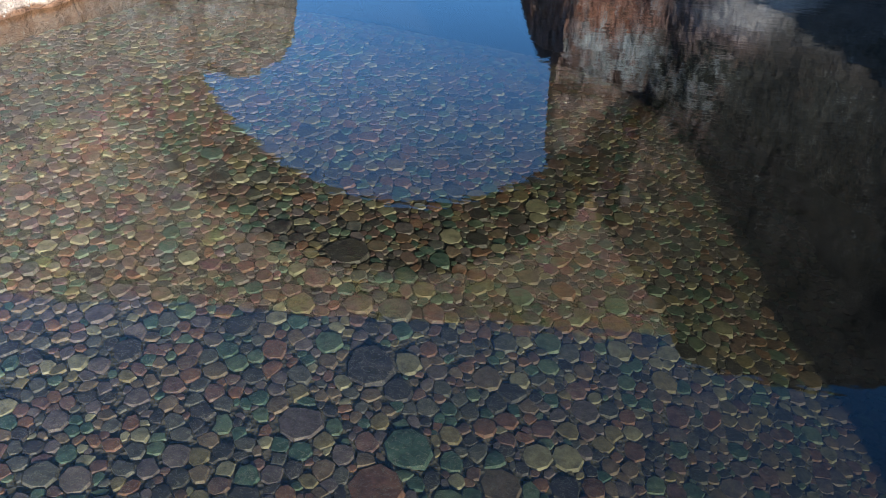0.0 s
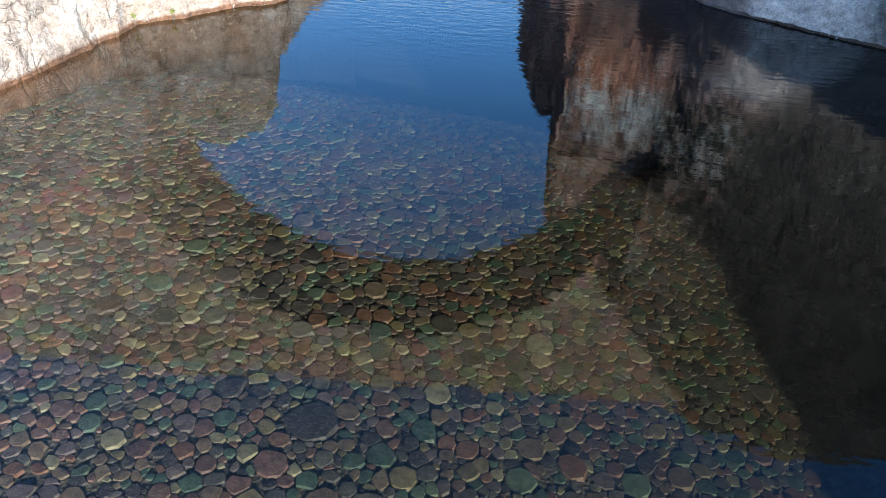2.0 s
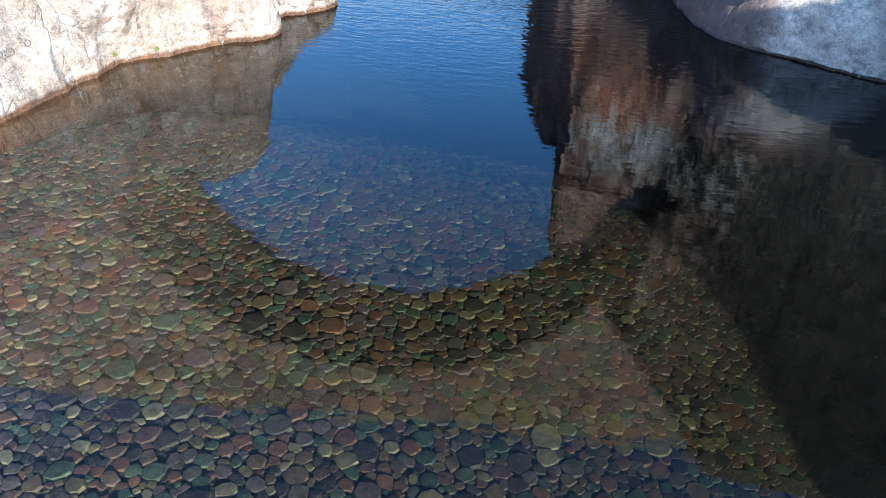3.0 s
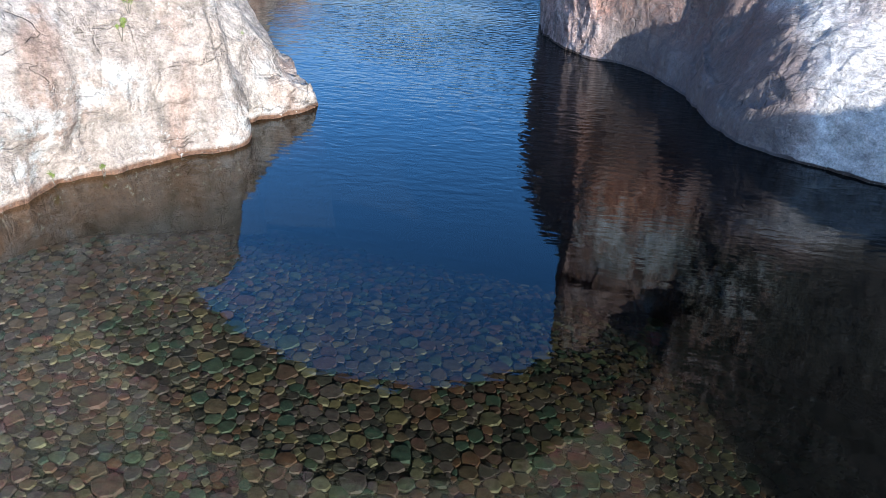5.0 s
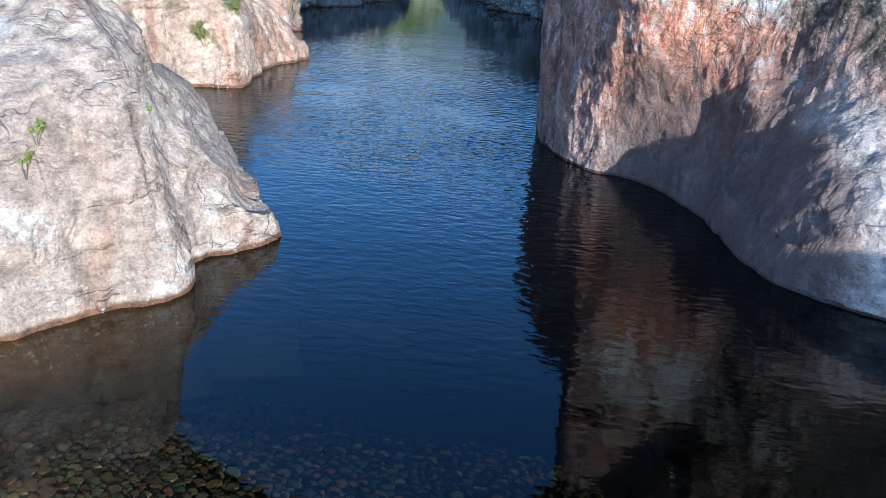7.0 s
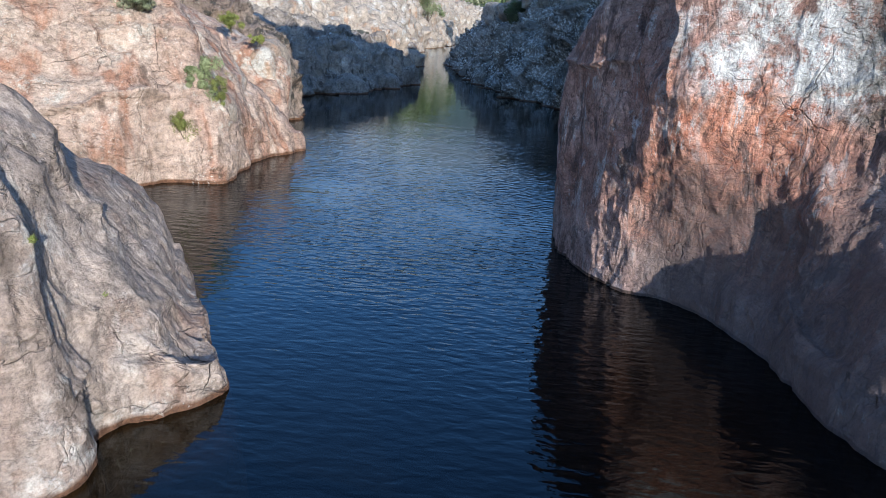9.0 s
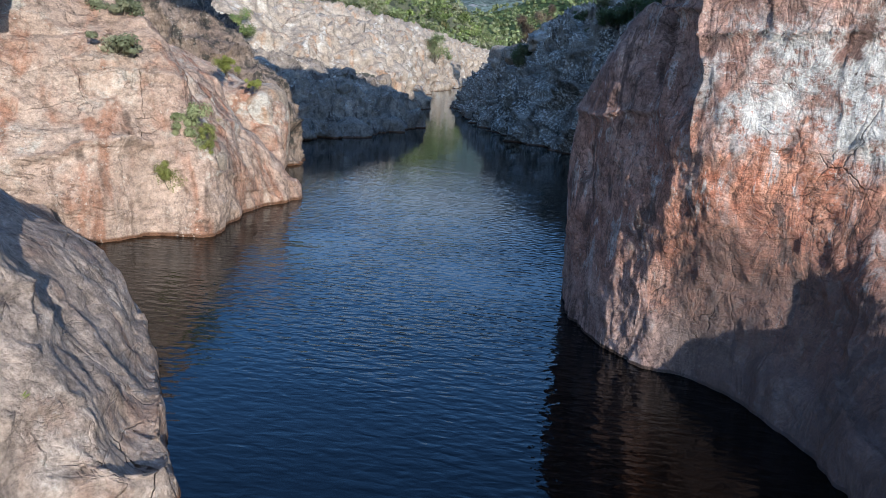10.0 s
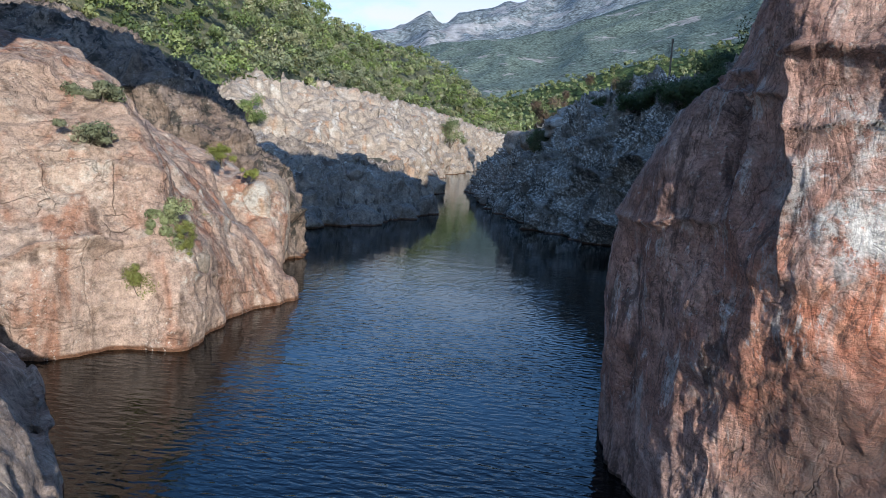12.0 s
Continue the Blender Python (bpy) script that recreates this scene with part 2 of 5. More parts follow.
def weathering(m, c, dark, squash=1.0, lichen=(0.66, 0.64, 0.58)):
    """Swirling foliation, thin wandering cracks, angular joints, pits and lichen specks. Returns the colour and the relief."""
    push = m.node("ShaderNodeTexNoise", Vector=m.pos, Scale=0.9, Detail=4.0, Roughness=0.6).outputs["Color"]
    bent = m.mix(0.55, m.pos, push, "ADD")
    rel, lines = 0.0, 0.0
    for scale, along, rot, width, strength, mask in ((0.9, (0.7, 0.7, 2.4 * squash), (0.5, 0.3, 0.2), 0.009, 0.40, 0.52), (2.3, (0.6, 0.6, 2.2 * squash), (0.6, 0.2, 0.5), 0.011, 0.34, 0.53),
                                                     (0.55, (1.5, 1.5, 0.5), (0.2, 0.15, 0.4), 0.0030, 0.60, 0.56), (6.0, (0.7, 0.7, 1.6 * squash), (0.3, 0.6, 0.1), 0.014, 0.16, 0.54)):
        e = m.math("ABSOLUTE", m.math("SUBTRACT", m.noise(scale, 4, 0.55, vec=m.scaled(*along, rot, src=bent)), 0.5))
        ln = m.math("MULTIPLY", m.ramp(e, (0.0, 1.0), (width, 0.0)), m.ramp(m.noise(scale * 1.3, 3), (mask - 0.04, 0.0), (mask + 0.06, 1.0)))
        soft = m.ramp(e, (0.0, 0.0), (width * 8, 1.0))
        c = m.mix(m.math("MULTIPLY", ln, strength * 0.7), c, dark)
        c = m.mix(0.35 * strength, c, m.ramp(e, (0.0, 0.72), (width * 9, 1.1)), "MULTIPLY")
        step = m.math("MULTIPLY", soft, 0.075 / max(scale, 0.8))
        rel = step if isinstance(rel, float) else m.math("ADD", rel, step)
        lines = ln if isinstance(lines, float) else m.math("MAXIMUM", lines, m.math("MULTIPLY", ln, strength))
    joint = m.voronoi(0.62, "DISTANCE_TO_EDGE", vec=m.scaled(1.0, 1.0, 1.5 * squash, (0.3, 0.4, 0.9), src=bent))
    jl = m.math("MULTIPLY", m.ramp(joint, (0.0, 1.0), (0.006, 0.0)), m.ramp(m.noise(0.55, 4), (0.56, 0.0), (0.62, 0.8)))
    c = m.mix(m.math("MULTIPLY", jl, 0.75), c, tuple(x * 0.6 for x in dark))
    patch = m.noise(1.6, 9, 0.7, vec=bent)
    mott = m.noise(5.5, 9, 0.78, vec=m.scaled(1.0, 1.0, 1.3, (0.2, 0.5, 0.1)))
    c = m.mix(0.85, c, m.ramp(mott, (0.36, 0.50), (0.48, 0.98), (0.62, 1.34)), "MULTIPLY")
    c = m.mix(0.8, c, m.ramp(patch, (0.32, 0.70), (0.5, 1.0), (0.68, 1.2)), "MULTIPLY")
    pit = m.noise(6, 10, 0.8)
    c = m.mix(m.ramp(pit, (0.33, 0.6), (0.41, 0.0)), c, dark)
    c = m.mix(m.math("MULTIPLY", m.ramp(m.noise(11, 8, 0.75), (0.57, 0.0), (0.63, 0.7)), m.ramp(m.noise(0.9, 5, 0.6), (0.48, 0.0), (0.58, 1.0))), c, lichen)
    grit = m.noise(30, 6, 0.78)
    c = m.mix(0.8, c, m.ramp(grit, (0.36, 0.42), (0.5, 0.75), (0.64, 0.98)), "MULTIPLY")
    rel = m.math("ADD", m.math("ADD", rel, m.math("MULTIPLY", grit, 0.05)), m.math("ADD", m.math("MULTIPLY", pit, 0.22), m.math("ADD", m.math("MULTIPLY", lines, -0.12), m.math("MULTIPLY", jl, -0.25))))
    return c, rel


def rock_material(name, light, mid, dark, stain=None, stain_amount=0.5, lichen=0.5, lichen_color=(0.72, 0.72, 0.70), lichen_scale=2.2, bump=0.5, folds=0.0):
    """Weathered granite: two tones, upright water streaks, lichen patches, dark specks, a wet red-brown foot at the
    water and underwater dimming painted in.
    """
    m = Mat(name)
    big = m.noise(0.35, 6, 0.6, dist=0.6)
    fine = m.noise(9, 8, 0.7)
    grain = m.noise(60, 3, 0.7)
    c = m.mix(m.ramp(big, (0.35, 0.0), (0.65, 1.0)), mid, light)
    c = m.mix(m.ramp(fine, (0.35, 0.40), (0.55, 0.0)), c, m.mix(0.6, mid, dark))
    if stain:
        streak = m.noise(1.0, 5, 0.62, vec=m.scaled(0.9, 0.9, 0.22), dist=0.5)
        s = m.ramp(streak, (0.62 - 0.24 * stain_amount, 0.0), (0.74 - 0.24 * stain_amount, 1.0))
        c = m.mix(s, c, stain)
        st2 = m.noise(2.6, 5, 0.6, vec=m.scaled(1.0, 1.0, 0.14))
        c = m.mix(m.ramp(st2, (0.56, 0.0), (0.70, 0.75)), c, dark)
    if lichen:
        a = m.noise(lichen_scale, 9, 0.72)
        b = m.noise(0.5, 3, 0.5)
        l = m.math("MULTIPLY", m.ramp(a, (0.50, 0.0), (0.58, 1.0)), m.ramp(b, (0.62 - 0.3 * lichen, 0.0), (0.78 - 0.3 * lichen, 1.0)))
        c = m.mix(l, c, lichen_color)
    c = m.mix(m.math("MULTIPLY", m.ramp(grain, (0.3, 0.0), (0.7, 1.0)), 0.10), c, dark)
    sep = m.node("ShaderNodeSeparateXYZ", Vector=m.pos)
    wobble = m.math("ADD", sep.outputs["Z"], m.math("MULTIPLY", m.noise(3.0, 3), -0.08))
    wet = m.ramp(wobble, (0.015, 1.0), (0.07, 0.0))
    c = m.mix(wet, c, (0.17, 0.085, 0.048))
    c, rel = weathering(m, c, dark)
    h = m.math("ADD", m.math("MULTIPLY", fine, 0.12), rel)
    if folds:
        w = m.node("ShaderNodeTexWave", Vector=m.scaled(0.5, 1.0, 0.8, (0.3, 0.5, 0.2)), Scale=1.3, Distortion=14.0, Detail=5.0)
        w.inputs["Detail Scale"].default_value, w.inputs["Detail Roughness"].default_value = 0.8, 0.62
        h = m.math("ADD", h, m.math("MULTIPLY", w.outputs["Fac"], 0.5 * folds))
        c = m.mix(m.math("MULTIPLY", m.ramp(w.outputs["Fac"], (0.1, 1.0), (0.35, 0.0)), 0.4 * folds), c, dark)
    # Near-black below the waterline stands in for light lost with depth.
    depth_shade = m.node("ShaderNodeMapRange", Value=sep.outputs["Z"])
    depth_shade.inputs["From Min"].default_value, depth_shade.inputs["From Max"].default_value = -0.1, -0.9
    c = m.mix(depth_shade.outputs["Result"], c, (0.005, 0.005, 0.004))
    return m.done(c, m.ramp(fine, (0.3, 0.72), (0.7, 0.95)), m.bump(h, bump * 1.5, 0.2), Specular_IOR_Level=0.3)


def cliff_material():
    """The red cliff: grey-pink granite, an iron-red zone, a belt of white lichen above it, upright pale and dark streaks."""
    m = Mat("red_granite")
    sep = m.node("ShaderNodeSeparateXYZ", Vector=m.pos)
    x, z = sep.outputs["X"], sep.outputs["Z"]
    fine, grain = m.noise(9, 8, 0.7), m.noise(55, 3, 0.7)
    wob = m.math("ADD", z, m.math("MULTIPLY", m.math("SUBTRACT", m.noise(1.1, 5, 0.6), 0.5), 2.2))

    def zone(*stops):
        return m.ramp(m.math("DIVIDE", wob, 10.0), *stops)

    c = m.mix(m.ramp(m.noise(0.9, 7, 0.66, dist=0.7), (0.40, 0.0), (0.58, 1.0)), (0.36, 0.225, 0.19), (0.60, 0.42, 0.36))
    redness = m.math("MULTIPLY", zone((0.06, 0.0), (0.13, 1.0), (0.36, 1.0), (0.42, 0.2), (0.7, 0.35)), m.ramp(m.noise(1.0, 7, 0.64, vec=m.scaled(1.3, 1.3, 0.6), dist=0.8), (0.31, 0.0), (0.45, 1.0)))
    face = m.node("ShaderNodeMapRange", Value=x)
    face.inputs["From Min"].default_value, face.inputs["From Max"].default_value, face.inputs["To Min"].default_value = 2.2, 2.75, 0.3
    side = m.node("ShaderNodeMapRange", Value=m.math("ADD", x, m.math("MULTIPLY", m.noise(1.1, 5, 0.6), 0.9)))
    side.inputs["From Min"].default_value, side.inputs["From Max"].default_value, side.inputs["To Min"].default_value, side.inputs["To Max"].default_value = 5.2, 6.0, 1.0, 0.08
    worn = m.math("MAXIMUM", side.outputs["Result"], zone((0.32, 0.0), (0.40, 1.0)))
    redness = m.math("MULTIPLY", m.math("MULTIPLY", redness, face.outputs["Result"]), worn)
    c = m.mix(redness, c, m.mix(m.ramp(m.noise(4.0, 8, 0.7), (0.4, 0.0), (0.6, 1.0)), (0.54, 0.20, 0.12), (0.80, 0.40, 0.265)))
    f1 = m.math("ABSOLUTE", m.math("SUBTRACT", m.noise(1.0, 7, 0.62, vec=m.scaled(2.2, 2.2, 0.9, (0.25, 0.5, 0.0)), dist=1.1), 0.5))
    f2 = m.math("ABSOLUTE", m.math("SUBTRACT", m.noise(1.0, 6, 0.62, vec=m.scaled(1.3, 1.3, 3.2, (0.35, 0.2, 0.0)), dist=1.0), 0.5))
    c = m.mix(m.ramp(f1, (0.0, 0.8), (0.018, 0.0)), c, (0.15, 0.09, 0.075))
    c = m.mix(m.ramp(f2, (0.0, 0.55), (0.012, 0.0)), c, (0.12, 0.075, 0.065))
    c = m.mix(m.ramp(f1, (0.10, 0.0), (0.16, 0.55)), c, (0.64, 0.53, 0.475))
    fold = m.math("ADD", m.math("MINIMUM", m.math("MULTIPLY", f1, 9.0), 1.0), m.math("MULTIPLY", m.math("MINIMUM", m.math("MULTIPLY", f2, 11.0), 1.0), 0.6))
    pale = m.math("MULTIPLY", m.ramp(m.noise(1.0, 9, 0.72, vec=m.scaled(2.4, 2.4, 0.8, (0.0, 0.3, 0.0)), dist=0.8), (0.56, 0.0), (0.60, 0.9)), zone((0.08, 0.2), (0.14, 1.0), (0.6, 1.0)))
    c = m.mix(m.math("MULTIPLY", pale, worn), c, (0.66, 0.60, 0.565))
    streak = m.ramp(m.noise(1.0, 7, 0.66, vec=m.scaled(1.9, 1.9, 0.55), dist=0.9), (0.56, 0.0), (0.61, 0.8))
    c = m.mix(m.math("MULTIPLY", streak, worn), c, (0.13, 0.085, 0.075))
    belt = zone((0.34, 0.0), (0.39, 1.0), (0.50, 1.0), (0.54, 0.05), (0.8, 0.2))
    right = m.node("ShaderNodeMapRange", Value=x)
    right.inputs["From Min"].default_value, right.inputs["From Max"].default_value = 2.6, 2.95
    crust = m.math("MULTIPLY", m.ramp(m.noise(4.0, 12, 0.82), (0.43, 0.0), (0.50, 0.9)), m.ramp(m.noise(1.1, 6, 0.6), (0.42, 0.0), (0.49, 1.0)))
    c = m.mix(m.math("MULTIPLY", m.math("MULTIPLY", belt, crust), right.outputs["Result"]), c, m.mix(fine, (0.62, 0.64, 0.62), (0.84, 0.85, 0.82)))
    spot = m.math("MULTIPLY", m.ramp(m.noise(5.0, 9, 0.75), (0.60, 0.0), (0.64, 1.0)), m.ramp(m.noise(0.7, 3), (0.5, 0.0), (0.62, 0.9)))
    c = m.mix(m.math("MULTIPLY", spot, worn), c, (0.66, 0.66, 0.63))
    c = m.mix(m.math("MULTIPLY", m.ramp(grain, (0.35, 0.0), (0.7, 1.0)), 0.15), c, (0.08, 0.055, 0.05))
    crown = m.math("MULTIPLY", zone((0.78, 0.0), (0.88, 1.0)), m.ramp(m.noise(0.9, 6, 0.65), (0.36, 1.0), (0.62, 0.35)))
    inland = m.node("ShaderNodeMapRange", Value=m.math("ADD", x, m.math("MULTIPLY", m.noise(0.8, 5, 0.6), 1.5)))
    inland.inputs["From Min"].default_value, inland.inputs["From Max"].default_value = 5.4, 6.4
    shaggy = m.math("MULTIPLY", m.math("MULTIPLY", inland.outputs["Result"], zone((0.27, 0.0), (0.34, 1.0))), m.ramp(m.noise(3.0, 8, 0.75), (0.46, 1.0), (0.60, 0.2)))
    c = m.mix(m.math("MAXIMUM", crown, shaggy), c, (0.05, 0.05, 0.038))
    # Cast shade on the lower face, painted as a dark band between x bounds.
    shade_start = m.node("ShaderNodeMapRange", Value=m.math("ADD", x, m.math("MULTIPLY", m.noise(0.9, 5, 0.6), 1.2)))
    shade_start.inputs["From Min"].default_value, shade_start.inputs["From Max"].default_value = 2.9, 3.7
    # Right-hand end of that painted shade.
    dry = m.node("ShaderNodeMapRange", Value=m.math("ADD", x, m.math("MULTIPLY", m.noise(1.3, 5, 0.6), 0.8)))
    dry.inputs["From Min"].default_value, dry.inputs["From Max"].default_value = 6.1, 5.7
    foot_shade = m.math("MULTIPLY", m.math("MULTIPLY", shade_start.outputs["Result"], dry.outputs["Result"]), zone((0.18, 0.8), (0.32, 0.0)))
    bare = m.node("ShaderNodeMapRange", Value=m.math("ADD", x, m.math("MULTIPLY", m.noise(1.3, 5, 0.6), 0.8)))
    bare.inputs["From Min"].default_value, bare.inputs["From Max"].default_value = 5.7, 6.1
    c = m.mix(m.math("MULTIPLY", bare.outputs["Result"], zone((0.20, 0.85), (0.28, 0.0))), c, m.mix(fine, (0.50, 0.44, 0.40), (0.70, 0.64, 0.60)))
    # Cliff past about x 7 blackened in its colour for the shade there.
    far_shade = m.node("ShaderNodeMapRange", Value=m.math("ADD", x, m.math("MULTIPLY", m.noise(0.9, 6, 0.65), 1.0)))
    far_shade.inputs["From Min"].default_value, far_shade.inputs["From Max"].default_value, far_shade.inputs["To Max"].default_value = 7.2, 8.0, 0.88
    c = m.mix(far_shade.outputs["Result"], c, m.mix(fine, (0.05, 0.045, 0.038), (0.13, 0.115, 0.095)))
    wet = m.ramp(m.math("ADD", z, m.math("MULTIPLY", m.noise(3.0, 3), -0.08)), (0.0, 1.0), (0.02, 0.0))
    c = m.mix(wet, c, (0.06, 0.035, 0.025))
    rib = m.noise(1.0, 7, 0.6, vec=m.scaled(2.5, 2.5, 1.6), dist=0.6)
    c, rel = weathering(m, c, (0.085, 0.06, 0.052), 0.5)
    c = m.mix(foot_shade, c, m.mix(fine, (0.072, 0.056, 0.053), (0.15, 0.118, 0.11)))
    # Underwater rock is blackened in place of the water's own dimming.
    depth_shade = m.node("ShaderNodeMapRange", Value=z)
    depth_shade.inputs["From Min"].default_value, depth_shade.inputs["From Max"].default_value = -0.1, -0.9
    c = m.mix(depth_shade.outputs["Result"], c, (0.005, 0.005, 0.004))
    h = m.math("ADD", m.math("MULTIPLY", fine, 0.12), m.math("ADD", rel, m.math("ADD", m.math("MULTIPLY", rib, 0.35), m.math("MULTIPLY", fold, 0.12))))
    return m.done(c, m.ramp(fine, (0.3, 0.62), (0.7, 0.92)), m.bump(h, 1.0, 0.2), Specular_IOR_Level=0.35)


def water_material():
    """Clear water: it mirrors by its Fresnel gloss and takes up light by the depth of the pool below."""
    m = Mat("river_water")
    sep = m.node("ShaderNodeSeparateXYZ", Vector=m.pos)
    x, y = sep.outputs["X"], sep.outputs["Y"]
    wind = m.node("ShaderNodeMapRange", Value=y)
    wind.inputs["From Min"].default_value, wind.inputs["From Max"].default_value = 12.5, 23.0
    wind.inputs["To Min"].default_value, wind.inputs["To Max"].default_value = 0.03, 1.0
    patch = m.ramp(m.noise(0.16, 4), (0.35, 0.35), (0.6, 1.0))
    lee = m.node("ShaderNodeMapRange", Value=y)
    lee.inputs["From Min"].default_value, lee.inputs["From Max"].default_value = 27.0, 44.0
    lee.inputs["To Min"].default_value, lee.inputs["To Max"].default_value = 1.0, 0.13
    amount = m.math("MULTIPLY", m.math("MULTIPLY", wind.outputs["Result"], lee.outputs["Result"]), patch)
    r1 = m.noise(1.0, 1, 0.4, vec=m.scaled(3.5, 7.2, 1.0, (0, 0, radians(-5))), dist=0.35)
    r2 = m.noise(1.0, 2, 0.5, vec=m.scaled(10.0, 19.0, 1.0, (0, 0, radians(9))), dist=0.3)
    r3 = m.noise(1.0, 2, 0.5, vec=m.scaled(0.7, 1.6, 1.0, (0, 0, radians(-10))))
    h = m.math("MULTIPLY", m.math("ADD", m.math("ADD", m.math("MULTIPLY", r1, 0.026), m.math("MULTIPLY", r3, 0.01)), m.math("MULTIPLY", r2, 0.0045)), amount)
    calm = m.math("MULTIPLY", m.noise(1.0, 2, 0.5, vec=m.scaled(2.2, 6.0, 1.0)), 0.0012)
    nrm = m.bump(m.math("ADD", h, calm), 1.0, 1.0)

    def over(v, start, gain, power=1.0):
        d = m.math("MAXIMUM", m.math("SUBTRACT", v, start), 0.0)
        return m.math("MULTIPLY", m.math("POWER", d, power), gain)

    depth = m.math("ADD", m.math("ADD", over(x, -3.6, 0.115), 0.12), m.math("ADD", over(y, 6.0, 0.05), m.math("ADD", over(y, 11.0, 0.036, 1.9), over(x, 0.5, 0.017, 2.0))))
    rgb = m.node("ShaderNodeCombineColor", Red=m.math("POWER", 0.19, depth), Green=m.math("POWER", 0.20, depth), Blue=m.math("POWER", 0.15, depth))
    fres = m.node("ShaderNodeFresnel", IOR=1.335)
    m.put(fres.inputs["Normal"], nrm)
    gloss = m.node("ShaderNodeBsdfGlossy", Color=(0.84, 0.90, 0.95, 1), Roughness=0.0)
    m.put(gloss.inputs["Normal"], nrm)
    clear = m.node("ShaderNodeBsdfTransparent", Color=rgb.outputs["Color"])
    mx = m.node("ShaderNodeMixShader", Fac=fres.outputs["Fac"])
    m.put(mx.inputs[1], clear.outputs["BSDF"])
    m.put(mx.inputs[2], gloss.outputs["BSDF"])
    m.nt.links.new(mx.outputs["Shader"], m.out.inputs["Surface"])
    return m.m


def pebble_material(island):
    m = Mat("pebble_stone")
    rnd = m.node("ShaderNodeNewGeometry").outputs["Random Per Island"] if island else m.node("ShaderNodeObjectInfo").outputs["Random"]
    c = m.ramp(rnd, (0.00, (0.115, 0.062, 0.057)), (0.12, (0.135, 0.094, 0.068)), (0.23, (0.078, 0.074, 0.070)), (0.35, (0.150, 0.120, 0.066)), (0.43, (0.044, 0.080, 0.064)), (0.52, (0.145, 0.070, 0.047)), (0.61, (0.105, 0.080, 0.086)), (0.73, (0.036, 0.031, 0.034)), (0.87, (0.200, 0.180, 0.120)), (0.93, (0.078, 0.112, 0.078)))
    m.nt.nodes[-1].color_ramp.interpolation = "CONSTANT"
    tone = m.noise(14, 8, 0.72)
    c = m.mix(0.9, c, m.ramp(tone, (0.34, 0.40), (0.64, 1.5)), "MULTIPLY")
    # Pale wavy lines across the stones stand in for caustic light.
    thin = m.math("ABSOLUTE", m.math("SUBTRACT", m.noise(1.0, 4, 0.6, vec=m.scaled(9, 17, 10, (0, 0, 0.25)), dist=1.2), 0.5))
    c = m.mix(m.ramp(thin, (0.0, 0.6), (0.02, 0.0)), c, (0.26, 0.24, 0.19))
    c = m.mix(m.ramp(m.noise(1.1, 4), (0.48, 0.0), (0.75, 0.35)), c, (0.07, 0.075, 0.035))
    return m.done(c, 0.6, m.bump(tone, 0.5, 0.02))


def bed_material():
    m = Mat("river_bed_gravel")
    d = m.voronoi(26)
    v = m.node("ShaderNodeSeparateColor", Color=m.voronoi(26, out="Color")).outputs["Red"]
    g = m.mix(v, (0.03, 0.027, 0.022), (0.11, 0.09, 0.07))
    g = m.mix(m.ramp(m.noise(0.8, 5), (0.4, 0.0), (0.65, 0.6)), g, (0.06, 0.055, 0.035))
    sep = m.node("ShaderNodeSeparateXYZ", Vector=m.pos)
    # Bed colour falls to near-black with depth, for light lost in the water.
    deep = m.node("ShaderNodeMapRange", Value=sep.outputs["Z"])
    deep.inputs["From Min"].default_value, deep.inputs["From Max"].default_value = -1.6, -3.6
    deep_dim = m.mix(deep.outputs["Result"], g, (0.012, 0.012, 0.011))
    dry = m.node("ShaderNodeMapRange", Value=sep.outputs["Z"])
    dry.inputs["From Min"].default_value, dry.inputs["From Max"].default_value = 2.5, 5.0
    scrub = m.mix(m.ramp(m.noise(2.5, 9, 0.75), (0.42, 0.0), (0.58, 1.0)), (0.15, 0.14, 0.085), (0.045, 0.065, 0.026))
    c = m.mix(dry.outputs["Result"], deep_dim, scrub)
    return m.done(c, 0.9, m.bump(d, 0.5, 0.03))


def leaf_material(name, a, b, dry=(0.17, 0.15, 0.07)):
    m = Mat(name)
    rnd = m.node("ShaderNodeNewGeometry").outputs["Random Per Island"]
    c = m.mix(rnd, a, b)
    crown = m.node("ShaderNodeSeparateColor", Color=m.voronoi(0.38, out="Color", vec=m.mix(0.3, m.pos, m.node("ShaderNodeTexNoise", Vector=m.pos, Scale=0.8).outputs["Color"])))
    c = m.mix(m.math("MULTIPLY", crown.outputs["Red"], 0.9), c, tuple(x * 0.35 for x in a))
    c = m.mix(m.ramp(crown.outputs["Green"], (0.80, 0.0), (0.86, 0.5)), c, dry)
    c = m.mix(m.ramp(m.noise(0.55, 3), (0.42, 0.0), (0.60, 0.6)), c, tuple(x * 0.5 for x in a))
    c = m.mix(m.ramp(m.noise(0.33, 4, vec=m.scaled(1, 1, 1)), (0.55, 0.0), (0.70, 0.6)), c, dry)
    return m.done(c, 0.6, Specular_IOR_Level=0.25)


def bark_material():
    m = Mat("bark")
    s = m.noise(1.0, 5, 0.6, vec=m.scaled(12, 12, 2.5))
    return m.done(m.ramp(s, (0.3, (0.05, 0.038, 0.028)), (0.7, (0.17, 0.14, 0.11))), 0.9, m.bump(s, 0.6, 0.02))


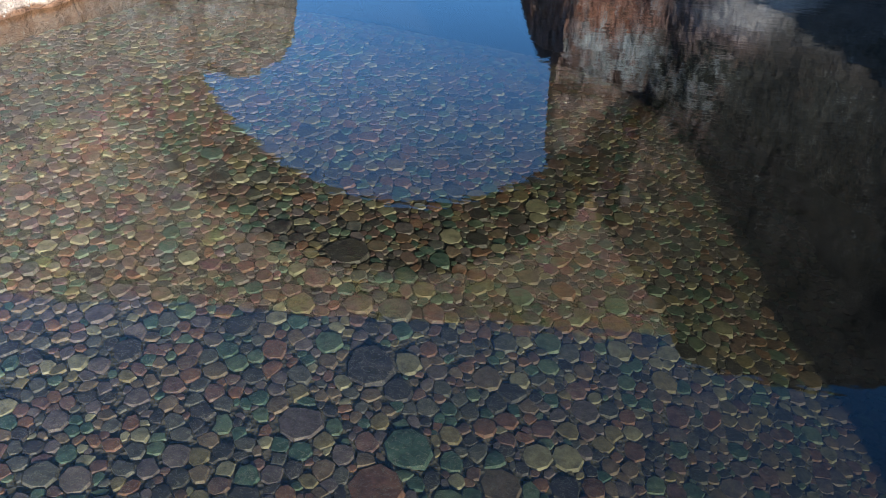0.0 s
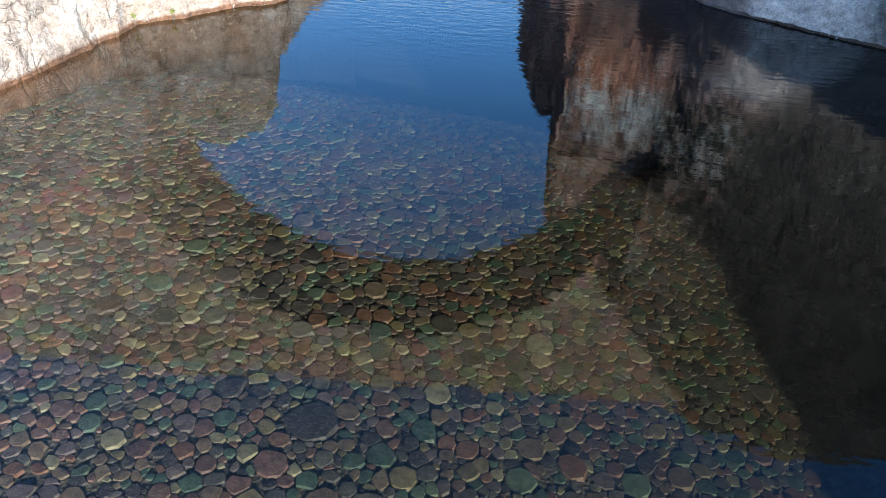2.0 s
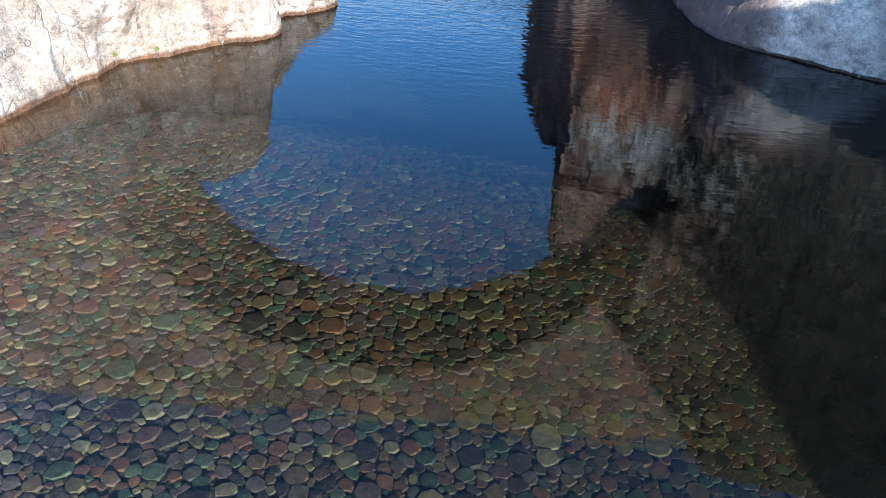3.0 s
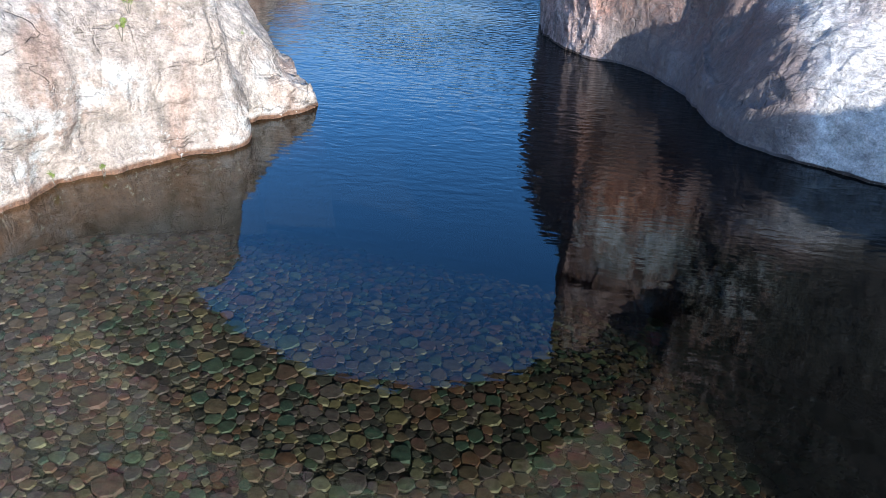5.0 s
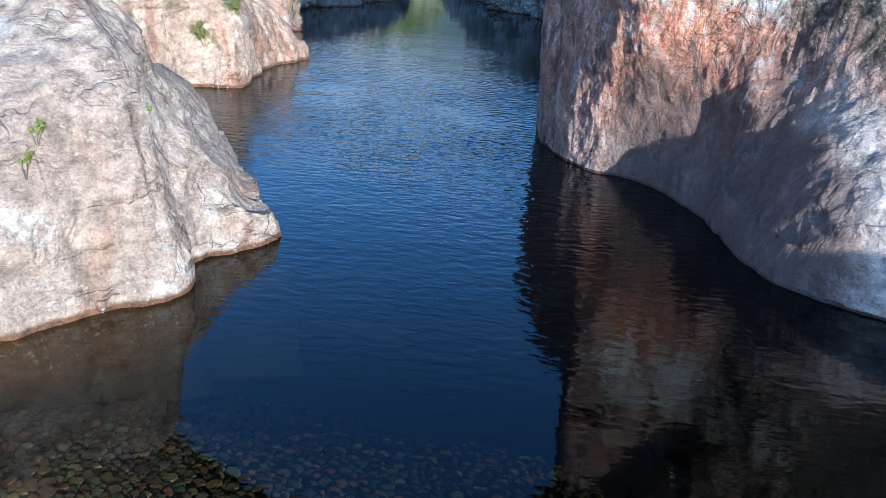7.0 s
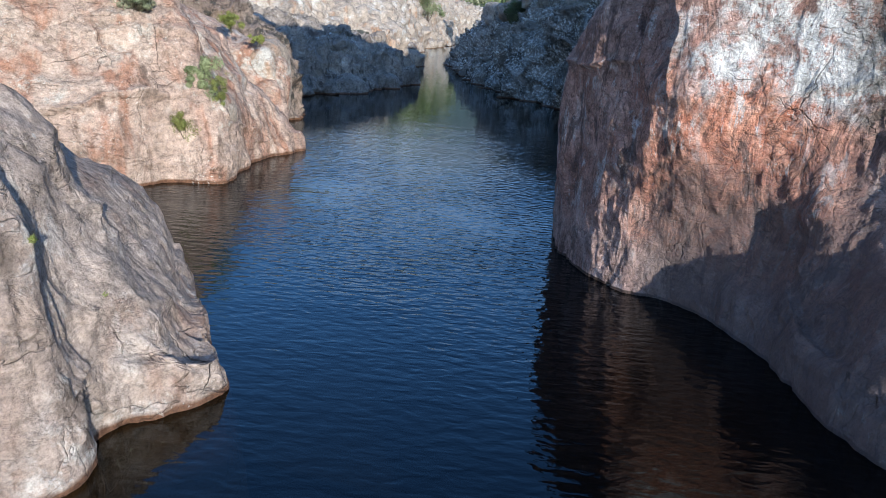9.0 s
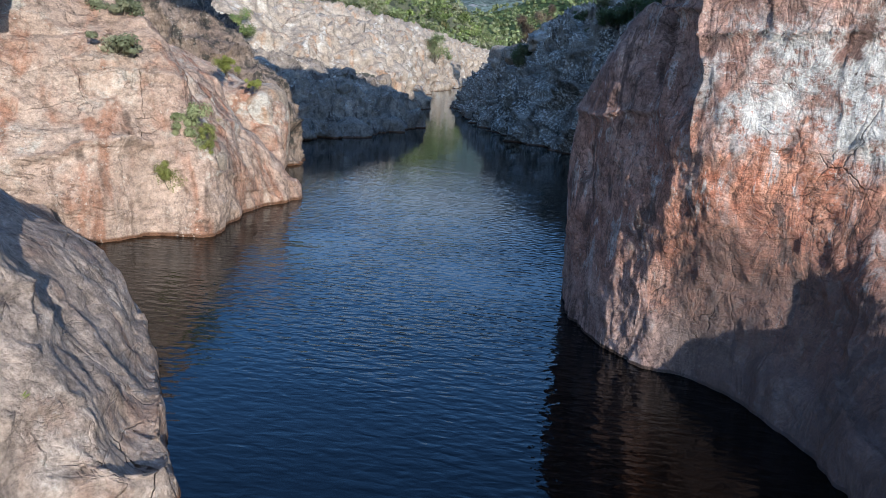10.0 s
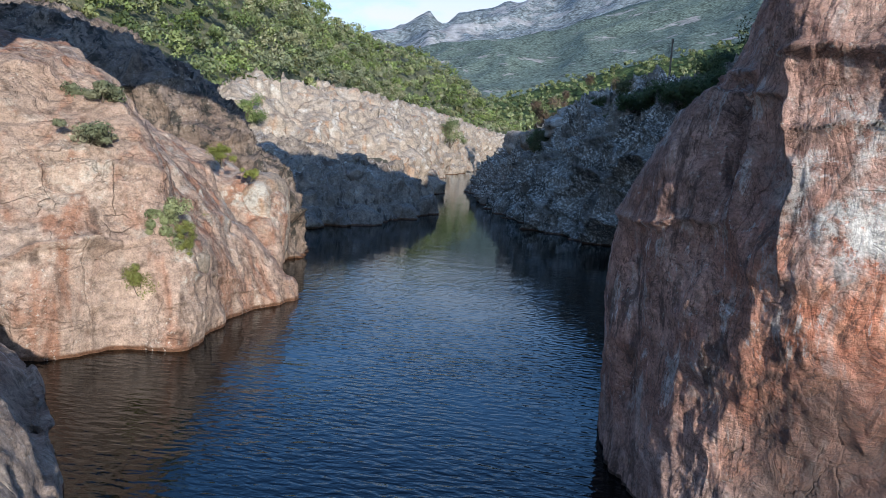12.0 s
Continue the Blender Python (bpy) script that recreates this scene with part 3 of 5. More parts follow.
def masonry_material():
    m = Mat("rubble_masonry")
    warp = m.mix(0.06, m.pos, m.node("ShaderNodeTexNoise", Vector=m.pos, Scale=2.0).outputs["Color"])
    vec = m.scaled(2.2, 2.2, 3.6, src=warp)
    cell = m.voronoi(1.0, out="Color", vec=vec)
    edge = m.voronoi(1.0, "DISTANCE_TO_EDGE", vec=vec)
    c = m.mix(0.5, (0.54, 0.365, 0.235), m.mix(1.0, cell, (0.72, 0.52, 0.35), "MULTIPLY"))
    c = m.mix(m.ramp(edge, (0.0, 1.0), (0.07, 0.0)), c, (0.30, 0.26, 0.21))
    c = m.mix(m.ramp(m.noise(0.5, 5), (0.45, 0.0), (0.7, 0.6)), c, (0.16, 0.13, 0.09))
    return m.done(c, 0.9, m.bump(m.ramp(edge, (0.0, 0.0), (0.1, 1.0)), 0.6, 0.05))


def hill_material(name, wood, rock, rocky, tree=0.12):
    """A far wooded slope: speckled tree crowns, and bare rock by patches."""
    m = Mat(name)
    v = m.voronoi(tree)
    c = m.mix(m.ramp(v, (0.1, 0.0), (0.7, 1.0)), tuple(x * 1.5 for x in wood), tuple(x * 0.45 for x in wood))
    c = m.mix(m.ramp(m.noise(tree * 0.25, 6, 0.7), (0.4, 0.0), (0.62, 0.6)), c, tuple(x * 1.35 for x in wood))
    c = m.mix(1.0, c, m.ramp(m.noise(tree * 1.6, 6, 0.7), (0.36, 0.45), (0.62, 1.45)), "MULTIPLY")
    r = m.noise(tree * 0.1, 10, 0.68, vec=m.scaled(1, 1, 1.6))
    bare = m.mix(m.ramp(m.noise(tree * 0.6, 8, 0.7), (0.35, 0.0), (0.65, 1.0)), tuple(x * 0.45 for x in rock), rock)
    c = m.mix(m.ramp(r, (0.70 - 0.4 * rocky, 0.0), (0.73 - 0.4 * rocky, 1.0)), c, bare)
    return m.done(c, 0.95, m.bump(m.noise(tree * 0.5, 8, 0.7), 0.3, 0.35 / tree), Specular_IOR_Level=0.05)


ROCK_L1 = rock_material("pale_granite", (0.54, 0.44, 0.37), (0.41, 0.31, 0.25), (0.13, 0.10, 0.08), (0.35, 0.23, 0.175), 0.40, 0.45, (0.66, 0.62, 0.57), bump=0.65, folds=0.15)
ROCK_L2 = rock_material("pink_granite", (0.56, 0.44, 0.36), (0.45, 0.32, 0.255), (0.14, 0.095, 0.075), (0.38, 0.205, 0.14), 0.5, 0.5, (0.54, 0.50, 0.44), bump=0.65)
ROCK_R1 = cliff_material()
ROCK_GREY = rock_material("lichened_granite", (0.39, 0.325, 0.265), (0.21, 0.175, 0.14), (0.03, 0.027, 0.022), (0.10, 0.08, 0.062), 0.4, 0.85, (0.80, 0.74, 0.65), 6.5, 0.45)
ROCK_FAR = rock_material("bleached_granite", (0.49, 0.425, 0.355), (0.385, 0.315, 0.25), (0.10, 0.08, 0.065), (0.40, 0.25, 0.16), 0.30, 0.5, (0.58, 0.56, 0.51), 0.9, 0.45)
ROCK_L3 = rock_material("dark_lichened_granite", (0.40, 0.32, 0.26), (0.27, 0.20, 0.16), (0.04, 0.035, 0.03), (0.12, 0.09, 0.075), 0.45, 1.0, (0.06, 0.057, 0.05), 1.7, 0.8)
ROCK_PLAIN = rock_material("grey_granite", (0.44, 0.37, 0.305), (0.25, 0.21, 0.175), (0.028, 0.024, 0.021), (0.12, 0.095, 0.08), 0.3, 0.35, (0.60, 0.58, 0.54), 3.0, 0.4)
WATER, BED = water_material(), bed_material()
PEBBLE, PEBBLES = pebble_material(False), pebble_material(True)
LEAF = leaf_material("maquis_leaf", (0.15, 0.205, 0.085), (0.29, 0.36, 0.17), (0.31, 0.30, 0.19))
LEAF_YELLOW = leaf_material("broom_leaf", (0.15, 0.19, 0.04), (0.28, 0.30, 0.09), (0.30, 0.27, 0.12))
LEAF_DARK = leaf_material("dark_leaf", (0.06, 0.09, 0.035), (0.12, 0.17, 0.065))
BARK, MASONRY = bark_material(), masonry_material()

# ---- ground and water ----
BANK_Y = [-60, 0, 8, 13, 17.5, 20, 25, 30, 36, 43, 52, 60, 66, 97, 130, 157, 230, 320, 500, 900]
BANK_L = [-14, -9, -7, -5.4, -3.2, -4.4, -8, -7.8, -7.8, -11, -13.5, -10.5, -9.5, -14, -18, -21, -21, -8, 40, 200]
BANK_R = [12, 11, 10, 9, 6, 5, 2.2, 3.4, 5, 5, 3.6, 0.2, -2, -8.4, -12, -14, -13, 2, 60, 230]


def bed_depth(x, y):
    """Height of the river bed: a shallow cobble bar by the near pool, then deep water."""
    z = -0.12 - 0.115 * np.clip(x + 3.6, 0, 20) - 0.05 * np.clip(y - 6, 0, 9) - 0.028 * np.clip(x - 0.5, 0, 9) ** 2
    z = z - 0.05 * np.clip(y - 11.0, 0, 9) ** 1.9
    z = np.where(x < -3.6, z - 0.02, z)
    return np.maximum(z, -4.5)


def land(x, y):
    """Height of the one ground sheet."""
    xl, xr = np.interp(y, BANK_Y, BANK_L), np.interp(y, BANK_Y, BANK_R)
    dl, dr = xl - x, x - xr
    d = np.maximum(dl, dr)
    s = np.clip((d - 1.0) / 2.5, 0, 1)
    s = s * s * (3 - 2 * s)
    rise = np.clip(dl - np.interp(y, [40, 75, 120], [14, 12, 7]), 0, None)
    base_l = np.interp(y, [-60, 10, 30, 45, 70, 100, 150, 260, 400], [2.5, 1.0, 1.0, 1.5, 3.0, 6, 7, 7, 4])
    slope = np.interp(y, [30, 50, 75, 100, 300, 420, 900], [0.25, 0.5, 0.75, 0.85, 0.85, 0.12, 0.02])
    hl = base_l + slope * np.minimum(rise, 30) + 0.25 * slope * np.clip(rise - 30, 0, 300)
    hr = np.interp(y, [-60, 10, 18, 24, 34, 40, 55, 70, 90, 200, 500], [2, 2, 2.5, 5, 8, 7.0, 6.5, 6.0, 4.5, 4.5, 4.5]) + np.interp(y, [60, 110, 400], [0.10, 0.03, 0.02]) * np.clip(dr - 6, 0, 500)
    top = np.where(dl > dr, hl, hr)
    z = bed_depth(x, y) * (1 - s) + top * s
    # Unseen ridge behind the cliff, added to shade the far banks.
    crest = np.interp(x, [3.5, 5, 6.5, 8, 11, 13, 15, 18, 22, 30, 60], [0, 5.6, 6.2, 5.9, 7.4, 7.5, 7.9, 10.4, 13.4, 15, 8])
    z = z + crest * np.exp(-((y - 31) / 5.5) ** 2)
    return z


def ground_z(x, y):
    x, y = np.asarray(x, float), np.asarray(y, float)
    p = np.stack([x.ravel(), y.ravel(), np.zeros(x.size)], 1)
    far = np.clip((np.abs(p[:, 0] + 3) - 8) / 30, 0, 1)
    add = fbm(p * 0.25, 3, 3) * (0.05 + 0.6 * far) + fbm(p * 0.02, 3, 9) * 2.5 * far * np.clip((p[:, 1] - 60) / 100, 0, 1)
    return land(x, y) + add.reshape(x.shape)


def land_grid():
    a = np.concatenate([-np.geomspace(4500, 40, 60), np.linspace(-39, 30, 120), np.geomspace(31, 4500, 50)])
    b = np.concatenate([-np.geomspace(4500, 30, 40), np.linspace(-29, 30, 100), np.linspace(30.8, 260, 140), np.geomspace(263, 4600, 60)])
    X, Y = np.meshgrid(a, b, indexing="ij")
    p = np.stack([X, Y, ground_z(X, Y)], 2).reshape(-1, 3)
    f = grid_faces(len(a), len(b))
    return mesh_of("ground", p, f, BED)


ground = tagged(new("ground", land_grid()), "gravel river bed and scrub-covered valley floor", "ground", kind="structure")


def water_sheet():
    """One sheet: still by the cobble bar, raised into low wind waves further up."""
    a = np.concatenate([[-105, -60, -30], np.linspace(-22, 9, 180), [14, 30, 75]])
    b = np.concatenate([[-60, -10, 5], np.arange(12, 30, 0.1), np.arange(30, 52, 0.15), np.arange(52, 100, 0.4), np.arange(100, 262, 3.0)])
    X, Y = np.meshgrid(a, b, indexing="ij")
    p = np.stack([X, Y, np.zeros_like(X)], 2).reshape(-1, 3)
    rise = np.interp(p[:, 1], [13, 20, 28, 44, 110], [0, 0.3, 0.3, 0.18, 0.15]) * np.interp(p[:, 0], [-22, -20, 7, 9], [0, 1, 1, 0])
    gust = 0.65 + 0.5 * vnoise(p * 0.14 + 4.0, 93)
    for size, high, lean, seed in ((1.5, 0.016, -0.12, 95), (0.72, 0.0095, 0.10, 96), (0.40, 0.0045, -0.05, 97)):
        q = np.stack([(p[:, 0] + lean * p[:, 1]) / (size * 1.9), (p[:, 1] - lean * p[:, 0]) / size * 1.6, np.full(len(p), 0.5)], 1)
        p[:, 2] += high * rise * gust * fbm(q, 2, seed)
    return mesh_of("water", p, grid_faces(len(a), len(b)), WATER)


water = new("water", water_sheet())
water.visible_shadow = False
tagged(water, "clear dark blue river pool, calm near and rippled further up", "water", kind="structure")

# ---- rocks ----
left_near = loft_rock("boulder", [
    ((-7.5, 7.5), (-1, 0.3), [(-0.5, -5), (0, 0), (0.2, 0.8), (0.5, 1.5), (1.2, 2.1), (3.0, 2.5), (6, 2.8), (9, 2)]),
    ((-5.6, 11.0), (-1, 0.3), [(-0.5, -5), (0, 0), (0.1, 0.9), (0.3, 1.6), (0.9, 2.2), (2.4, 2.6), (6, 3.0), (9, 2)]),
    ((-5.0, 13.2), (-1, 0.4), [(-0.5, -5), (0, 0), (0.0, 1.0), (0.15, 1.7), (0.7, 2.3), (2.2, 2.7), (6, 3.2), (9, 2)]),
    ((-4.1, 14.6), (-1, 0.5), [(-0.5, -5), (0, 0), (0.0, 1.0), (0.2, 1.8), (0.7, 2.35), (2.2, 2.8), (6, 3.4), (9, 2)]),
    ((-3.15, 15.6), (-1, 0.45), [(-0.5, -5), (0, 0), (0.1, 0.8), (0.25, 1.6), (0.5, 2.45), (1.1, 2.95), (2.4, 3.3), (5.6, 3.8), (9, 2)]),
    ((-3.3, 16.5), (-1, 0.1), [(-0.5, -5), (0, 0), (0.15, 0.8), (0.4, 1.6), (0.75, 2.4), (1.1, 3.1), (1.7, 3.5), (3.0, 3.6), (5, 3.3), (9, 2)]),
    ((-2.45, 17.6), (-1, 0.1), [(-0.5, -5), (0, 0), (0.5, 0.5), (1.0, 1.15), (1.65, 1.85), (2.05, 2.5), (2.5, 3.2), (3.4, 3.5), (5, 3.0), (9, 2)]),
    ((-3.2, 18.9), (-1, -0.1), [(-0.5, -5), (0, 0), (0.35, 0.5), (0.8, 1.05), (1.5, 1.75), (2.4, 2.4), (3.6, 2.7), (5, 2.6), (9, 2)]),
    ((-4.6, 21.0), (-1, -0.2), [(-0.5, -5), (0, 0), (0.3, 0.7), (0.7, 1.3), (1.3, 1.9), (2.4, 2.5), (5, 3.1), (8, 2)]),
    ((-6.1, 22.9), (-1, 0.0), [(-0.5, -5), (0, 0), (0.4, 0.4), (0.9, 0.8), (1.7, 1.2), (2.8, 1.7), (5, 2.3), (8, 2)]),
    ((-8.0, 25.0), (-1, 0.2), [(-0.5, -5), (0, 0), (0.4, 0.4), (0.9, 0.7), (1.7, 1.1), (2.8, 1.6), (5, 2.4), (8, 2)]),
], 420, 225, ROCK_L1, (0.12, 0.03, 0.010), 0.0, 1.7, seed=3, grain=(1, 1, 0.7), sign=-1, crags=((1.6, 0.06),), slab=0.08, slab_size=1.3, grooves=[
    ([(-4.32, 17.88, 1.99), (-4.14, 17.62, 1.71), (-3.94, 17.33, 1.46), (-3.64, 16.84, 1.22), (-3.57, 16.54, 0.91), (-3.36, 16.05, 0.75), (-3.21, 15.78, 0.4)], 0.05, 0.09),
    ([(-3.65, 16.83, 1.22), (-3.62, 17.11, 1.16), (-3.51, 17.6, 0.99)], 0.03, 0.05),
    ([(-4.15, 18.18, 1.73), (-4.03, 17.82, 1.56), (-3.92, 17.4, 1.44)], 0.04, 0.06),
    ([(-3.24, 17.14, 0.83), (-2.95, 17.24, 0.63), (-2.59, 17.45, 0.24)], 0.05, 0.07),
    ([(-3.43, 16.2, 0.66), (-3.31, 16.62, 0.24)], 0.03, 0.09)])
tagged(left_near, "pale smooth granite boulder with thin cracks sloping into the pool", "boulder")

left_mid = loft_rock("rock_outcrop", [
    ((-12.5, 25.0), (-1, 0.6), [(-0.5, -5), (0, 0), (0.2, 1.2), (0.5, 2.4), (1.2, 3.8), (2.4, 5.2), (5, 6.6), (9, 7)]),
    ((-9.3, 26.6), (-1, 0.9), [(-0.5, -5), (0, 0), (0.1, 1.2), (0.5, 2.4), (1.6, 3.8), (3.0, 5.2), (5, 6.4), (9, 7)]),
    ((-8.4, 27.9), (-1, 0.9), [(-0.5, -5), (0, 0), (0.1, 1.2), (0.4, 2.2), (1.0, 3.4), (2.0, 4.6), (5, 6.4), (9, 7)]),
    ((-7.2, 28.2), (-1, 0.8), [(-0.5, -5), (0, 0), (0.15, 0.9), (0.6, 1.9), (1.4, 3.1), (2.6, 4.4), (5.2, 6.0), (9, 7)]),
    ((-7.3, 29.8), (-1, 0.6), [(-0.5, -5), (0, 0), (0.15, 0.9), (0.6, 1.9), (1.4, 3.0), (2.6, 4.2), (5.2, 5.8), (9, 6.5)]),
    ((-7.2, 32.2), (-1, 0.2), [(-0.5, -5), (0, 0), (0.3, 0.8), (0.9, 1.7), (1.7, 2.8), (2.8, 4.0), (5.2, 5.5), (9, 6.2)]),
    ((-6.8, 34.0), (-1, 0.2), [(-0.5, -5), (0, 0), (0.4, 0.75), (0.95, 1.35), (1.5, 1.85), (1.95, 2.15), (2.6, 2.85), (4.0, 4.1), (9, 6)]),
    ((-7.6, 35.4), (-1, 0.1), [(-0.5, -5), (0, 0), (0.3, 0.5), (0.8, 1.1), (1.4, 1.65), (1.9, 1.95), (2.5, 2.6), (4.0, 3.9), (9, 6)]),
    ((-8.25, 36.5), (-1, 0.1), [(-0.5, -5), (0, 0), (0.05, 0.8), (0.15, 1.7), (0.4, 2.6), (1.0, 3.2), (1.8, 3.4), (4.4, 4.5), (9, 5.8)]),
    ((-8.4, 37.4), (-1, 0.0), [(-0.5, -5), (0, 0), (0.05, 1.0), (0.1, 1.8), (0.25, 2.7), (0.8, 3.25), (1.7, 3.45), (4.6, 4.6), (9, 5.6)]),
    ((-9.4, 38.6), (-1, -0.4), [(-0.5, -5), (0, 0), (0.1, 1.0), (0.2, 2.0), (0.6, 2.8), (1.8, 3.5), (4.6, 4.4), (9, 5)]),
], 460, 250, ROCK_L2, (0.20, 0.022, 0.012), 0.0, 2.1, seed=11, sign=-1, slab=0.16, slab_size=2.0, crags=((2.4, 0.10),), grooves=[
    ([(-10.6, 26.2, 1.85), (-10.0, 26.5, 1.92), (-9.7, 26.67, 1.98), (-9.48, 26.85, 2.18), (-9.05, 27.15, 2.25), (-8.9, 27.6, 2.24), (-8.59, 28.15, 2.1)], 0.07, 0.32),
    ([(-7.5, 28.7, 1.9), (-7.37, 28.83, 1.47), (-7.58, 30.44, 1.23), (-7.55, 32.34, 0.65), (-7.16, 32.99, 0.1)], 0.035, 0.10),
    ([(-10.22, 27.72, 3.63), (-9.34, 28.66, 3.67), (-8.41, 29.57, 3.33), (-8.66, 31.05, 2.84)], 0.09, 0.12)])
tagged(left_mid, "pink granite outcrop with a ledge crack and tufts of scrub", "rock")

left_back = loft_rock("rock_outcrop", [
    (foot, way, [(-0.5, -5), (0, 0), (0.25, 0.35 * h), (0.5, 0.65 * h), (0.9, 0.88 * h), (1.6, h), (3.2, h + 0.35), (8, h + 0.2)])
    for foot, way, h in [((-26, 41.5), (0, 1), 9.6), ((-22.2, 40.8), (0, 1), 9.0), ((-19.5, 40.2), (0, 1), 7.9), ((-16.6, 40.0), (-0.1, 1), 7.1), ((-13.8, 39.8), (-0.2, 1), 5.7),
                         ((-11.6, 39.9), (-0.4, 1), 4.6), ((-9.9, 40.6), (-0.8, 0.7), 3.6), ((-9.8, 42.2), (-1, 0.1), 3.9), ((-11.0, 45), (-1, -0.2), 3.6)]
], 300, 150, ROCK_L3, (0.22, 0.03, 0.02), 0.2, 1.5, seed=17, sign=-1, slab=0.18, slab_size=2.2, crags=((2.0, 0.5), (0.8, 0.12)))
tagged(left_back, "dark lichened granite wall in shade behind the pink outcrop", "rock")

left_dark = loft_rock("rock_outcrop", [
    ((-18, 49.0), (-0.7, 0.8), [(-0.5, -5), (0, 0), (0.4, 0.9), (0.9, 1.6), (2.0, 2.2), (4.5, 2.9), (9, 3.7), (14, 4.0)]),
    ((-13.6, 51.6), (-0.7, 0.8), [(-0.5, -5), (0, 0), (0.4, 0.9), (0.9, 1.6), (2.0, 2.2), (4.5, 2.9), (9, 3.8), (14, 4.0)]),
    ((-11.0, 55.3), (-0.8, 0.6), [(-0.5, -5), (0, 0), (0.4, 0.9), (0.9, 1.7), (2.0, 2.4), (4.5, 3.2), (9, 4.0), (14, 4.2)]),
    ((-9.8, 59.3), (-1, 0.3), [(-0.5, -5), (0, 0), (0.4, 0.9), (0.9, 1.7), (1.8, 2.4), (4, 3.2), (8, 4.2), (14, 4.4)]),
    ((-8.9, 65.5), (-1, 0.0), [(-0.5, -5), (0, 0), (0.2, 0.8), (0.5, 1.6), (1.2, 2.2), (3.0, 2.9), (7, 4.0), (12, 4.2)]),
    ((-10.2, 70), (-1, -0.4), [(-0.5, -5), (0, 0), (0.3, 0.8), (0.8, 1.6), (1.6, 2.2), (3.4, 3.0), (7, 4), (12, 4)]),
], 330, 150, ROCK_PLAIN, (0.22, 0.03, 0.02), 0.15, 1.7, seed=23, sign=-1, slab=0.16, slab_size=2.6, crags=((2.6, 0.55), (1.0, 0.32)))
tagged(left_dark, "grey blocky granite mass in shade above the water", "rock")

left_far = loft_rock("rock_outcrop", [
    ((-26, 52), (-0.8, 0.6), [(-0.5, -5), (0, 2), (1.5, 3.6), (3, 5.0), (5, 6.4), (8, 7.6), (12, 8.6), (18, 9)]),
    ((-20, 62), (-0.9, 0.4), [(-0.5, -5), (0, 2), (1.5, 3.6), (3, 5.0), (5, 6.4), (8, 7.6), (12, 8.8), (18, 9)]),
    ((-14.5, 70), (-1, 0.2), [(-0.5, -5), (0, 1), (1.5, 3.0), (3, 4.6), (5, 6.0), (8, 7.2), (12, 8.4), (18, 9)]),
    ((-12, 78), (-1, 0.1), [(-0.5, -5), (0, 0), (1.0, 2.2), (2.4, 4.0), (4.4, 5.6), (7, 7.2), (11, 8.4), (18, 9)]),
    ((-13.6, 92), (-1, 0), [(-0.5, -5), (0, 0), (0.8, 2.0), (2.0, 4.0), (3.6, 5.8), (6, 7.4), (9, 8.8), (16, 10)]),
    ((-17, 110), (-1, 0), [(-0.5, -5), (0, 0), (0.6, 2.0), (1.4, 4.4), (2.6, 6.6), (4.4, 8.4), (7, 9.6), (14, 11)]),
    ((-19.5, 140), (-1, 0), [(-0.5, -5), (0, 0), (0.6, 2.0), (1.4, 4.4), (2.6, 6.8), (4.4, 8.8), (7, 10.4), (14, 12)]),
    ((-20.5, 175), (-1, 0.2), [(-0.5, -5), (0, 0), (0.6, 2.0), (1.4, 4.6), (2.6, 7.4), (4.4, 9.6), (7, 11.4), (14, 13)]),
    ((-20.5, 215), (-1, 0.2), [(-0.5, -5), (0, 0), (0.6, 2.0), (1.4, 4.6), (2.6, 7.4), (4.4, 9.6), (7, 11.4), (14, 13)]),
    ((-18.5, 250), (-1, 0.4), [(-0.5, -5), (0, 0), (0.6, 2.0), (1.4, 4.6), (2.6, 7.4), (4.4, 9.6), (7, 11.0), (14, 12)]),
    ((-12, 285), (-1, 1), [(-0.5, -5), (0, 0), (0.6, 2.0), (1.4, 4.6), (2.6, 7.0), (4.4, 8.6), (7, 9.6), (14, 10)]),
    ((4, 315), (-0.4, 1), [(-0.5, -5), (0, 0), (0.6, 2.0), (1.4, 4.0), (2.6, 6.0), (4.4, 7.2), (7, 8), (14, 8)]),
    ((26, 330), (0, 1), [(-0.5, -5), (0, 0), (0.6, 2.0), (1.4, 4.0), (2.6, 6.0), (4.4, 7.2), (7, 8), (14, 8)]),
], 820, 130, ROCK_FAR, (1.0, 0.02, 0.004), 0.0, 3.4, seed=29, sign=-1, slab=0.5, slab_size=8.5, crags=((8.0, 1.0), (3.6, 0.3)))
tagged(left_far, "sunlit bleached granite bluffs below the wooded slope", "rock")

